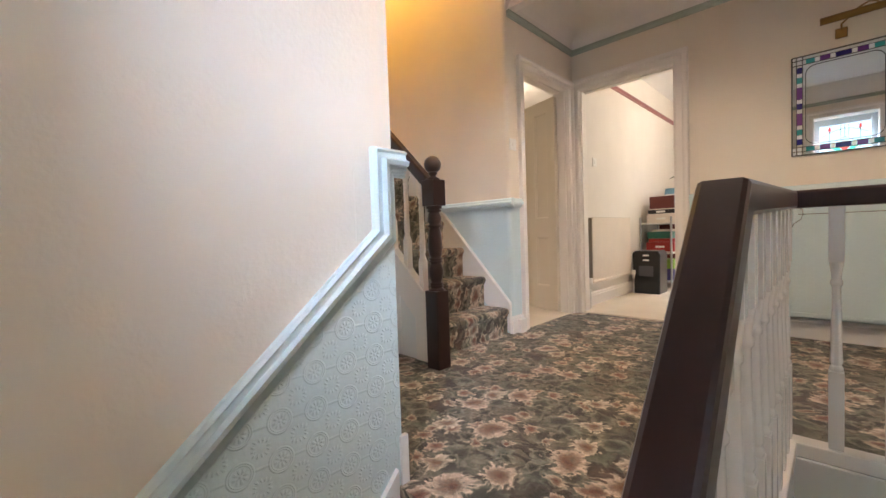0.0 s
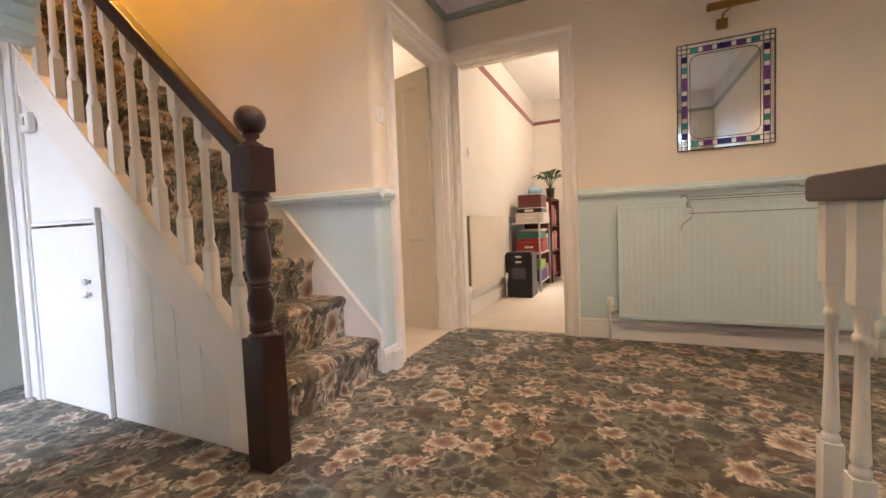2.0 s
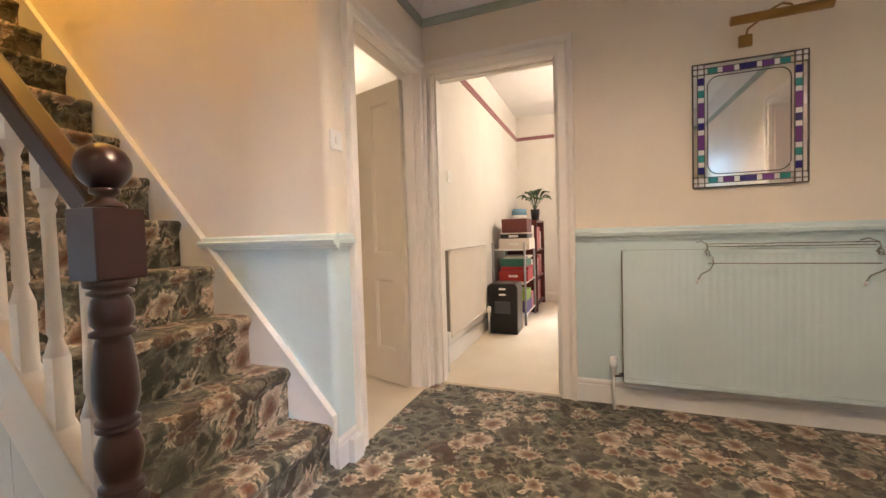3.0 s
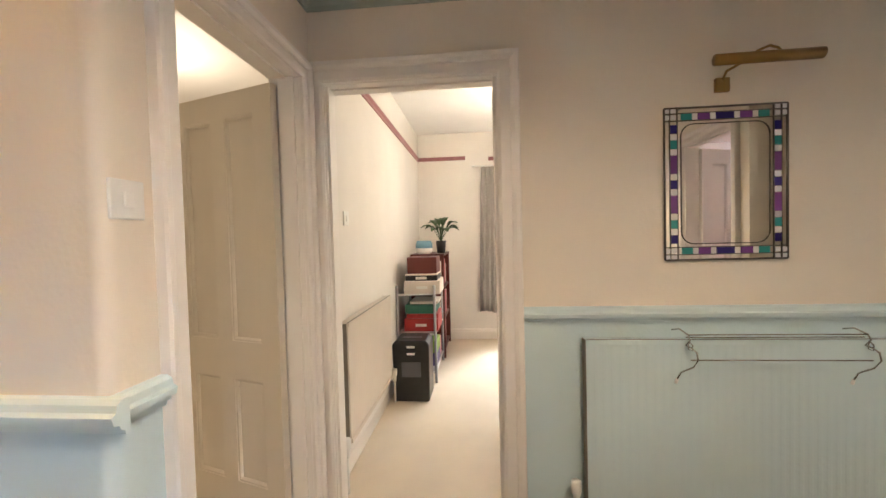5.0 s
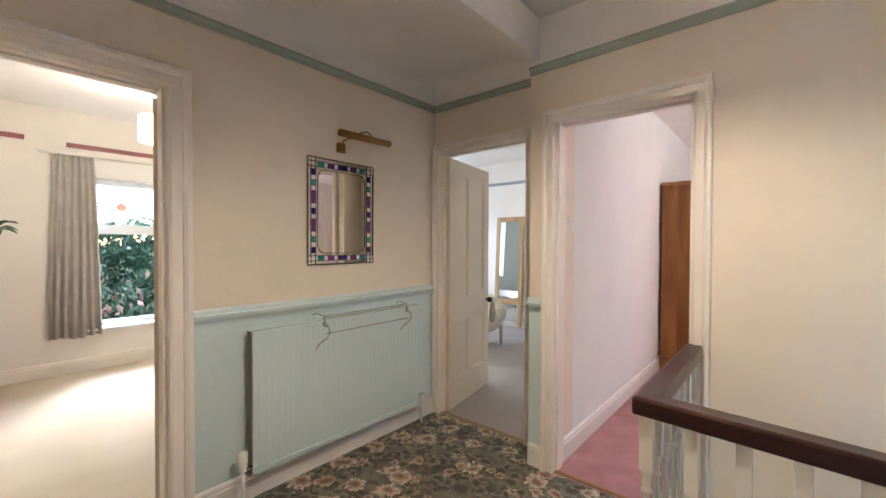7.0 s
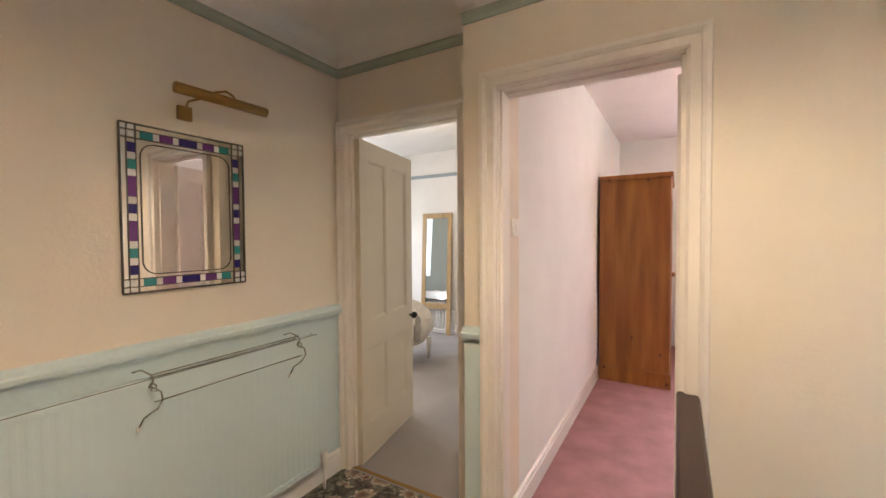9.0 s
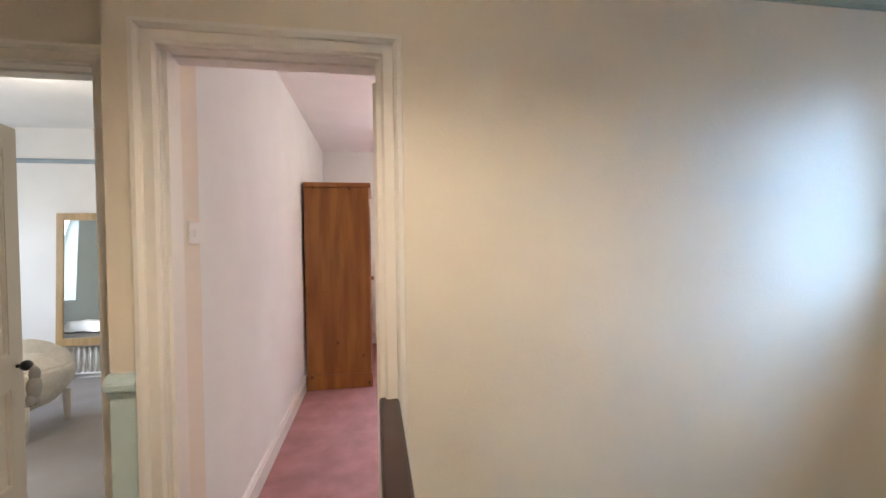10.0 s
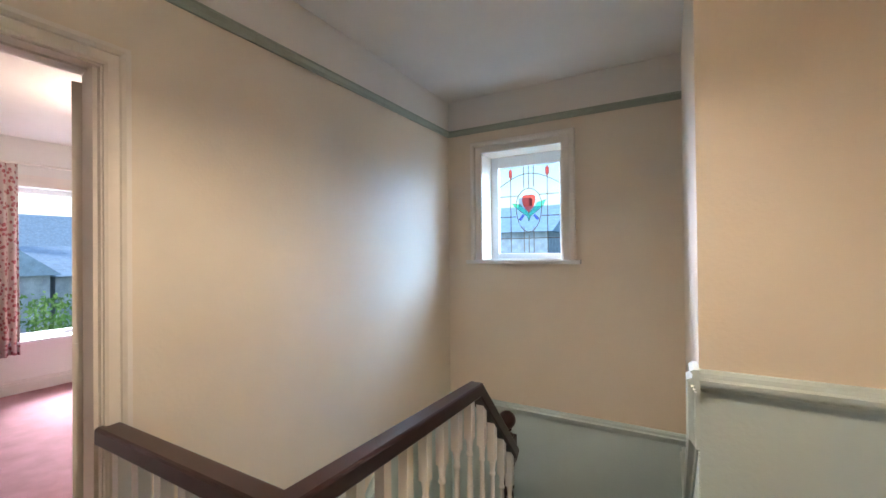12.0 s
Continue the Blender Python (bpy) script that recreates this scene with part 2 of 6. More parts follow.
def pine_wood():
    """Waxed pine with upright grain and dark knots."""
    g = Nodes("waxed_antique_pine")
    pos = g.node("ShaderNodeTexCoord").outputs["Object"]
    m = g.node("ShaderNodeMapping", Vector=pos)
    m.inputs["Scale"].default_value = (4.5, 4.5, 0.5)
    n = g.node("ShaderNodeTexNoise", Vector=m.outputs[0], Scale=3.0, Detail=7.0).outputs["Fac"]
    big = g.node("ShaderNodeTexNoise", Vector=pos, Scale=1.6, Detail=3.0).outputs["Fac"]
    col = g.mix(g.ramp(n, 0.35, 0.65), (0.20, 0.072, 0.015, 1), (0.33, 0.135, 0.030, 1))
    col = g.mix(g.ramp(big, 0.4, 0.7, 0, 0.5), col, (0.24, 0.07, 0.015, 1))
    mk = g.node("ShaderNodeMapping", Vector=pos)
    mk.inputs["Scale"].default_value = (1, 1, 0.7)
    v = g.node("ShaderNodeTexVoronoi", Vector=mk.outputs[0], Scale=8.0, Randomness=1.0).outputs["Distance"]
    col = g.mix(g.ramp(v, 0.07, 0.13, 0.85, 0), col, (0.07, 0.018, 0.006, 1))
    g.put(g.b, "Base Color", col)
    g.put(g.b, "Roughness", 0.35)
    g.bump(n, 0.15, 0.002)
    return g.m


CREAM = material("cream_wall_paint", (0.78, 0.69, 0.57), 0.6, bump=0.25, bump_scale=70, vary=0.03)
MINT = material("mint_dado_paint", (0.60, 0.71, 0.71), 0.5, bump=0.35, bump_scale=55, vary=0.03)
ANAGLYPTA = anaglypta()
MINT_RAIL = material("mint_gloss_rail", (0.62, 0.72, 0.71), 0.34, vary=0.04, bump=0.1, bump_scale=30)
PIC_RAIL = material("dull_mint_picture_rail", (0.36, 0.40, 0.34), 0.45, vary=0.04)
# brown that stands for shade at radiator ends and along the top
SHADE_BROWN = material("radiator_shade_brown", (0.20, 0.17, 0.13), 0.6)
GLOSS = material("cream_gloss_woodwork", (0.82, 0.76, 0.69), 0.4, vary=0.03)
RAD_CREAM = material("cream_radiator_enamel", (0.72, 0.62, 0.51), 0.35)
WHITE = material("white_gloss_woodwork", (0.82, 0.80, 0.76), 0.25, bump=0.04, bump_scale=22, vary=0.03)
DOORP = material("aged_cream_door_paint", (0.66, 0.58, 0.46), 0.35, bump=0.15, bump_scale=18, vary=0.04, stretch=(1, 1, 0.3))
CEIL = material("white_ceiling_paint", (0.83, 0.80, 0.76), 0.85, bump=0.15, vary=0.03)
OFFICE = material("pale_cream_paint", (0.80, 0.75, 0.68), 0.75, bump=0.15, vary=0.03)
PINKW = material("pale_blush_paint", (0.80, 0.81, 0.78), 0.75, bump=0.15, vary=0.03)
GREY_BLUE = material("pale_grey_blue_paint", (0.42, 0.49, 0.50), 0.75, bump=0.15, vary=0.03)
WHITEW = material("off_white_paint", (0.82, 0.79, 0.74), 0.75, bump=0.15, vary=0.03)
DARK = material("dark_mahogany_stain", (0.027, 0.008, 0.007), 0.30, bump=0.02, bump_scale=30, vary=0.15, vary_scale=12)
CARPET = floral_carpet()
BEIGE = material("beige_carpet", (0.66, 0.56, 0.43), 0.95, bump=0.6, bump_scale=350, vary=0.06)
PINK = material("rose_pink_carpet", (0.40, 0.20, 0.21), 0.95, bump=0.8, bump_scale=350, vary=0.16, vary_scale=6)
GREY = material("grey_carpet", (0.33, 0.30, 0.28), 0.95, bump=0.7, bump_scale=350, vary=0.08)
PINE = pine_wood()
PALE_WOOD = material("pale_oak", (0.42, 0.27, 0.12), 0.4, bump=0.1, vary=0.2, vary_scale=5, stretch=(4, 4, 0.5))
MAROON = material("maroon_picture_rail", (0.33, 0.13, 0.13), 0.4)
BLUE_RAIL = material("grey_blue_picture_rail", (0.30, 0.35, 0.37), 0.4)
BLACK = material("black_plastic", (0.012, 0.012, 0.013), 0.35)
STEEL = material("chrome_wire", (0.45, 0.44, 0.42), 0.25, 1.0)
GREYM = material("grey_metal", (0.36, 0.36, 0.37), 0.4, 0.3)
BRASS = material("brushed_brass", (0.30, 0.17, 0.045), 0.42, 0.7)
PLASTIC = material("white_plastic", (0.80, 0.78, 0.73), 0.35)
SILVER = material("mirror_silver", (0.86, 0.86, 0.84), 0.015, 1.0, vary=0)
LEAD = material("dull_lead_came", (0.10, 0.085, 0.07), 0.45, 0.6)
PURPLE = material("purple_glass", (0.16, 0.05, 0.22), 0.12)
NAVY = material("indigo_glass", (0.03, 0.02, 0.15), 0.12)
TEAL = material("teal_glass", (0.04, 0.26, 0.25), 0.12)
PEARL = material("pearl_glass", (0.78, 0.76, 0.74), 0.12)
UPVC = material("white_window_frame", (0.82, 0.84, 0.86), 0.3)
CLEAR = glass("clear_glass", (0.97, 0.99, 1.0), 0.0)
LEADED = glass("faintly_blue_leaded_glass", (0.66, 0.86, 1.0), 0.0)
RED_GL = glass("red_glass", (1.0, 0.14, 0.11), 0.05)
GREEN_GL = glass("green_glass", (0.18, 0.80, 0.52), 0.05)
SKY_GL = glass("pale_blue_glass", (0.55, 0.82, 1.0), 0.12)
BLUE_GL = glass("blue_glass", (0.22, 0.28, 0.75), 0.05)
GREY_CLOTH = material("grey_curtain_cloth", (0.42, 0.39, 0.35), 0.9, vary=0.08, vary_scale=8)
PRINT = spotted("floral_print_cloth", (0.64, 0.56, 0.52), (0.42, 0.14, 0.15), 24, 0.33)


# ---- mesh helpers ----
def box(bm, x0, x1, y0, y1, z0, z1, mat=0):
    v = [bm.verts.new(p) for p in ((x0, y0, z0), (x1, y0, z0), (x1, y1, z0), (x0, y1, z0), (x0, y0, z1), (x1, y0, z1), (x1, y1, z1), (x0, y1, z1))]
    fs = [bm.faces.new([v[i] for i in q]) for q in ((0, 3, 2, 1), (4, 5, 6, 7), (0, 1, 5, 4), (1, 2, 6, 5), (2, 3, 7, 6), (3, 0, 4, 7))]
    for f in fs:
        f.material_index = mat
    return fs


def prism(bm, pts, off, mat=0):
    """A flat outline pts pushed by the vector off."""
    off = Vector(off)
    a = [bm.verts.new(p) for p in pts]
    b = [bm.verts.new(Vector(p) + off) for p in pts]
    n = len(pts)
    fs = [bm.faces.new(a[::-1]), bm.faces.new(b)]
    for i in range(n):
        fs.append(bm.faces.new((a[i], a[(i + 1) % n], b[(i + 1) % n], b[i])))
    for f in fs:
        f.material_index = mat
    bmesh.ops.recalc_face_normals(bm, faces=fs)
    return fs


def sweep(bm, profile, path, normal, closed=False):
    """profile of (across, out) carried along a flat path with mitred corners; out is along normal."""
    n = Vector(normal).normalized()
    pts = [Vector(p) for p in path]
    rings = []
    for i, p in enumerate(pts):
        a = (p - pts[i - 1]).normalized() if (i or closed) else None
        b = (pts[(i + 1) % len(pts)] - p).normalized() if (i < len(pts) - 1 or closed) else None
        a, b = a or b, b or a
        la, lb = n.cross(a), n.cross(b)
        m = (la + lb).normalized()
        m /= max(0.3, m.dot(la))
        rings.append([bm.verts.new(p + m * u + n * v) for u, v in profile])
    k = len(profile)
    fs = []
    for i in range(len(rings) - (0 if closed else 1)):
        r, s = rings[i], rings[(i + 1) % len(rings)]
        for j in range(k):
            fs.append(bm.faces.new((r[j], r[(j + 1) % k], s[(j + 1) % k], s[j])))
    if not closed:
        fs += [bm.faces.new(rings[0][::-1]), bm.faces.new(rings[-1])]
    bmesh.ops.recalc_face_normals(bm, faces=fs)
    return fs


def lathe(bm, profile, cx, cy, seg=16, mat=0):
    """profile of (radius, z) turned round the upright through cx, cy."""
    rings = [[bm.verts.new((cx + r * math.cos(2 * math.pi * j / seg), cy + r * math.sin(2 * math.pi * j / seg), z)) for j in range(seg)] for r, z in profile]
    fs = []
    for r, s in zip(rings, rings[1:]):
        for j in range(seg):
            fs.append(bm.faces.new((r[j], r[(j + 1) % seg], s[(j + 1) % seg], s[j])))
    fs += [bm.faces.new(rings[0][::-1]), bm.faces.new(rings[-1])]
    for f in fs:
        f.material_index, f.smooth = mat, True
    bmesh.ops.recalc_face_normals(bm, faces=fs)
    return fs


def tube(bm, pts, r, seg=6):
    """A round bar through pts."""
    pts = [Vector(p) for p in pts]
    rings = []
    for i, p in enumerate(pts):
        d = (pts[min(i + 1, len(pts) - 1)] - pts[max(i - 1, 0)]).normalized()
        a = d.cross(Vector((0.13, 0.21, 0.97)) if abs(d.z) < 0.9 else Vector((1, 0.1, 0))).normalized()
        b = d.cross(a)
        rings.append([bm.verts.new(p + (a * math.cos(2 * math.pi * j / seg) + b * math.sin(2 * math.pi * j / seg)) * r) for j in range(seg)])
    fs = [bm.faces.new((r0[j], r0[(j + 1) % seg], r1[(j + 1) % seg], r1[j])) for r0, r1 in zip(rings, rings[1:]) for j in range(seg)]
    fs += [bm.faces.new(rings[0][::-1]), bm.faces.new(rings[-1])]
    for f in fs:
        f.smooth = True
    bmesh.ops.recalc_face_normals(bm, faces=fs)


def part(name, bm, mats, parent=None, label="", bevel=0.0, at=None):
    me = bpy.data.meshes.new(name)
    bm.to_mesh(me)
    bm.free()
    for m in mats if isinstance(mats, (list, tuple)) else [mats]:
        me.materials.append(m)
    ob = new(name, me)
    if parent:
        ob.parent = parent
    if at is not None:
        ob.matrix_basis = at
    if bevel:
        mod = ob.modifiers.new("edge", "BEVEL")
        mod.width, mod.segments, mod.limit_method, mod.angle_limit = bevel, 2, "ANGLE", radians(35)
    return tagged(ob, label) if label else ob


def thing(name, label, category, at=None, group=""):
    ob = new(name)
    if at is not None:
        ob.matrix_basis = at
    return tagged(ob, label, category, group)


def setting(name, bm, mats, label="", bevel=0.0):
    return tagged(part(name, bm, mats, None, label, bevel), label, "", "", "structure")


def wall(name, axis, at, thick, a0, a1, z0, z1, holes, front, back, split=None, low=None, label=""):
    """A wall across axis ('x' or 'y') from at to at+thick, with holes (a0, a1, z0, z1); front paint on the side of at, low paint below split there."""
    bm = bmesh.new()
    cuts = sorted({a0, a1, *[c for h in holes for c in h[:2]]})
    zs = sorted({z0, z1, *[c for h in holes for c in h[2:]], *([split] if split is not None else [])})
    lo, hi = min(at, at + thick), max(at, at + thick)
    for i in range(len(cuts) - 1):
        for j in range(len(zs) - 1):
            ca, cz = (cuts[i] + cuts[i + 1]) / 2, (zs[j] + zs[j + 1]) / 2
            if any(h[0] < ca < h[1] and h[2] < cz < h[3] for h in holes) or not (a0 < ca < a1 and z0 < cz < z1):
                continue
            fs = box(bm, lo, hi, cuts[i], cuts[i + 1], zs[j], zs[j + 1]) if axis == "x" else box(bm, cuts[i], cuts[i + 1], lo, hi, zs[j], zs[j + 1])
            near = (5 if at == lo else 3) if axis == "x" else (2 if at == lo else 4)
            for q, f in enumerate(fs):
                f.material_index = 1 if q == (3 if near == 5 else 5 if axis == "x" else 4 if near == 2 else 2) else (2 if split is not None and cz < split else 0)
    bmesh.ops.remove_doubles(bm, verts=bm.verts, dist=1e-5)
    return setting(name, bm, [front, back, low or front], label)


# ---- plan ----
X0, X2, X3, XS, XR = -1.755, 0.67, 0.86, -0.985, -0.158
Y0, Y1, YN, YW, YR = 2.46, 3.49, 0.745, -0.60, 1.71
STEP, HEAD, DADO, PIC, CEILZ = 2.557, 2.003, 0.96, 2.335, 2.62
PIC_LOW = PIC + 0.012
LOWC = 2.50
RISE, GO = 0.19, 0.22
HALF = -4 * RISE
T = 0.13
A0, A1, B0, B1, C0, C1, D0, D1 = -1.69, -0.92, 2.665, 3.385, 1.722, 2.40, 2.685, 3.425
CHEAD = 2.002
ROUND = 0.032
UP_X, UP_Z, UP_GO, UP_RISE, UP_N = -1.785, 0.19, 0.213, 0.226, 13
ARCH = [(0, 0), (0, 0.016), (0.012, 0.021), (0.054, 0.018), (0.058, 0.026), (0.072, 0.034), (0.090, 0.034), (0.095, 0.026), (0.095, 0)]
SKIRT = [(0, 0), (0, 0.018), (0.098, 0.018), (0.104, 0.013), (0.112, 0.015), (0.122, 0.012), (0.130, 0.006), (0.130, 0)]
RAILP = [(-0.036, 0), (-0.036, 0.011), (-0.026, 0.013), (-0.022, 0.022), (-0.013, 0.024), (-0.009, 0.037), (0.008, 0.041), (0.014, 0.031), (0.028, 0.028), (0.036, 0.017), (0.036, 0)]
RAIL_NEAR = [(-0.040, 0), (-0.040, 0.010), (-0.034, 0.015), (-0.031, 0.008), (-0.026, 0.019), (-0.022, 0.010), (-0.017, 0.024), (-0.012, 0.014), (-0.008, 0.031), (0.006, 0.037), (0.013, 0.022), (0.026, 0.020), (0.032, 0.028), (0.040, 0.017), (0.040, 0)]
PICP = [(-0.022, 0), (-0.022, 0.010), (-0.005, 0.014), (0.010, 0.026), (0.022, 0.024), (0.022, 0)]


def along(name, profile, path, normal, mat, flip=False):
    bm = bmesh.new()
    sweep(bm, [(-u, v) for u, v in profile] if flip else profile, path, normal)
    return setting(name, bm, mat)


def block(name, x0, x1, y0, y1, z0, z1, mat):
    bm = bmesh.new()
    box(bm, x0, x1, y0, y1, z0, z1)
    return setting(name, bm, mat)


# ---- structure ----
def floors():
    bm = bmesh.new()
    box(bm, X0 - T, XR + 0.02, YN - 0.02, Y0, -0.2, 0)
    box(bm, -3.6, X0 - T, YN, 1.66, -0.2, 0)
    box(bm, XR + 0.02, X2, YR - 0.03, Y0, -0.2, 0)
    box(bm, X0, X2, Y0, Y1, -0.2, 0)
    box(bm, X2, X3, STEP, Y1, -0.2, 0)
    bmesh.ops.remove_doubles(bm, verts=bm.verts, dist=1e-5)
    setting("floor_landing", bm, CARPET)
    block("floor_office", -1.78, 1.0, Y1 + T, 6.9, -0.2, 0.0, BEIGE)
    block("floor_grey_room", X3 + T, 4.1, 2.51, 6.0, -0.2, 0.0, GREY)
    block("floor_pink_room", X2 + T, 4.9, -1.2, 2.42, -0.2, 0.0, PINK)
    block("floor_west_room", -4.6, X0 - T, Y0 + T, 6.0, -0.2, 0.0, BEIGE)
    block("floor_half_landing", XS, X2, YW, YN - 0.02 - 3 * GO, HALF - 0.1, HALF, CARPET)
    block("floor_lower_hall", XR, X2, YW, 3.0, HALF - 2.1, HALF - 2.0, CARPET)
    block("threshold_grey_room", X3, X3 + T, D0, D1, -0.2, 0.003, GREY)
    block("threshold_pink_room", X2, X2 + T, C0, C1, -0.2, 0.003, PINK)
    block("threshold_west_room", X0 - T, X0, B0, B1, -0.2, 0.003, BEIGE)
    block("threshold_office", A0, A1, Y1, Y1 + T, -0.2, 0.003, BEIGE)
    for name, r in (("threshold_strip", (X3 + 0.01, X3 + 0.03, D0, D1)), ("threshold_strip", (X2 + 0.01, X2 + 0.03, C0, C1)), ("threshold_strip", (A0, A1, Y1 + 0.01, Y1 + 0.025))):
        block(name, *r, 0.003, 0.008, BRASS if r[1] > 0 else BEIGE)


def walls():
    up = CEILZ + 2.4
    wall("wall_hall_north", "y", Y1, T, X0 - T, X3 + T, 0, CEILZ, [(A0, A1, 0, HEAD)], CREAM, OFFICE, DADO, MINT)
    wall("wall_hall_west", "x", X0, -T, Y0 + ROUND, Y1, 0, up, [(B0, B1, 0, HEAD)], CREAM, WHITEW, DADO, MINT)
    wall("wall_stair_flank", "y", Y0, T, -5.0, X0 - T, 0, up, [], CREAM, WHITEW, DADO, MINT)
    arc = [(X0 - ROUND + ROUND * math.sin(radians(a)), Y0 + ROUND - ROUND * math.cos(radians(a))) for a in range(0, 91, 6)]
    for nm, z0, z1, mat in (("wall_corner_dado", 0, DADO, MINT), ("wall_corner", DADO, up, CREAM)):
        bm = bmesh.new()
        prism(bm, [(x, y, z0) for x, y in [(X0 - T, Y0 + ROUND), (X0 - T, Y0)] + arc], (0, 0, z1 - z0))
        setting(nm, bm, mat)
    wall("wall_pink_door", "x", X2, T, YW, STEP, HALF - 2.0, CEILZ, [(C0, C1, 0, CHEAD)], CREAM, PINKW)
    bm = bmesh.new()
    box(bm, X2 - 0.003, X2, C1 + 0.071, STEP, 0, DADO)
    setting("dado_panel_between_doors", bm, MINT)
    block("wall_return", X2 + T, X3 + T, 2.42, STEP, 0, CEILZ, CREAM)
    wall("wall_grey_door", "x", X3, T, STEP, Y1, 0, CEILZ, [(D0, D1, 0, HEAD)], CREAM, WHITEW)
    wall("wall_window", "y", YW, -0.28, XS - T, X2 + T, HALF - 2.0, CEILZ, [(-0.245, 0.365, 1.33, 2.16)], CREAM, WHITEW, 0.195, MINT)
    bm = bmesh.new()
    box(bm, XS - T, XS, YW, YN - T, HALF - 0.2, CEILZ)
    setting("wall_stair_side", bm, CREAM)
    wall("wall_near", "y", YN, -T, -3.6, XS, 0, CEILZ, [(-3.42, -2.62, 0, HEAD)], CREAM, CREAM, DADO, MINT)
    wall("wall_hall_end", "x", -3.6, -T, YN - T, 1.70, 0, up, [], WHITEW, CREAM)
    # unseen floor and wall, added to keep outdoor light from leaking under the stair
    block("light_stop_floor", -5.0, -3.6, 1.5, Y0, -0.2, -0.001, BEIGE)
    block("light_stop_wall", -5.1, -3.73, 1.38, 1.5, 0, CEILZ + 0.1, CREAM)
    block("wall_stair_end", -5.1, -5.0, 1.5, Y0 + T, 0, up, CREAM)
    # unseen room added behind the near wall, which lets daylight onto the stair panelling
    wall("wall_unseen_room", "y", -0.6, -T, -3.6, XS - T, 0, CEILZ, [(-3.4, -2.6, 0.85, 1.95)], WHITEW, WHITEW)
    block("wall_unseen_room_west", -3.73, -3.6, -0.73, YN - T, 0, CEILZ, WHITEW)
    block("floor_unseen_room", -3.6, XS - T, -0.6, YN, -0.2, -0.001, BEIGE)
    # rooms
    wall("wall_office_west", "x", -1.78, -T, Y1 + T, 6.85, 0, CEILZ, [], OFFICE, OFFICE)
    wall("wall_office_north", "y", 6.85, 0.25, -1.91, 1.0, 0, CEILZ, [(-0.70, 0.95, 0.42, 1.98)], OFFICE, WHITEW)
    wall("wall_office_east", "x", 1.0, 0.07, Y1 + T, 6.85, 0, CEILZ, [], OFFICE, WHITEW)
    wall("wall_grey_west", "x", 1.14, -0.07, Y1 + T, 6.0, 0, CEILZ, [], WHITEW, WHITEW)
    wall("wall_grey_north", "y", 6.0, 0.25, 1.07, 4.1, 0, CEILZ, [(2.2, 3.6, 0.8, 2.1)], GREY_BLUE, WHITEW)
    wall("wall_grey_east", "x", 4.1, 0.2, 2.42, 6.25, 0, CEILZ, [], WHITEW, WHITEW)
    wall("wall_pink_north", "y", 2.42, 0.09, X3 + T, 4.1, 0, CEILZ, [], PINKW, WHITEW)
    wall("wall_pink_north_far", "y", 2.42, 0.09, 4.3, 5.15, 0, CEILZ, [], PINKW, WHITEW)
    wall("wall_pink_east", "x", 4.9, 0.25, -1.3, 2.42, 0, CEILZ, [(-0.35, 0.89, 0.53, 2.12)], PINKW, WHITEW)
    wall("wall_pink_south", "y", -1.2, -T, X2, 4.9, 0, CEILZ, [], PINKW, WHITEW)
    wall("wall_pink_west", "x", X2 + T, -0.02, -1.2, YW - 0.28, 0, CEILZ, [], PINKW, WHITEW)
    wall("wall_west_west", "x", -4.6, -T, Y0 + T, 6.13, 0, CEILZ, [], WHITEW, WHITEW)
    wall("wall_west_north", "y", 6.0, T, -4.6, -1.91, 0, CEILZ, [], WHITEW, WHITEW)
    block("wall_landing_edge", XR + 0.02, X2, YR - 0.045, YR - 0.03, HALF - 2.0, 0.0, WHITE)
    block("wall_lower_hall_end", XR, X2, 3.0, 3.1, HALF - 2.0, -0.2, CREAM)
    block("wall_under_landing", XR - 0.1, XR, YW + 0.5, 3.0, HALF - 2.0, HALF - 0.1, CREAM)


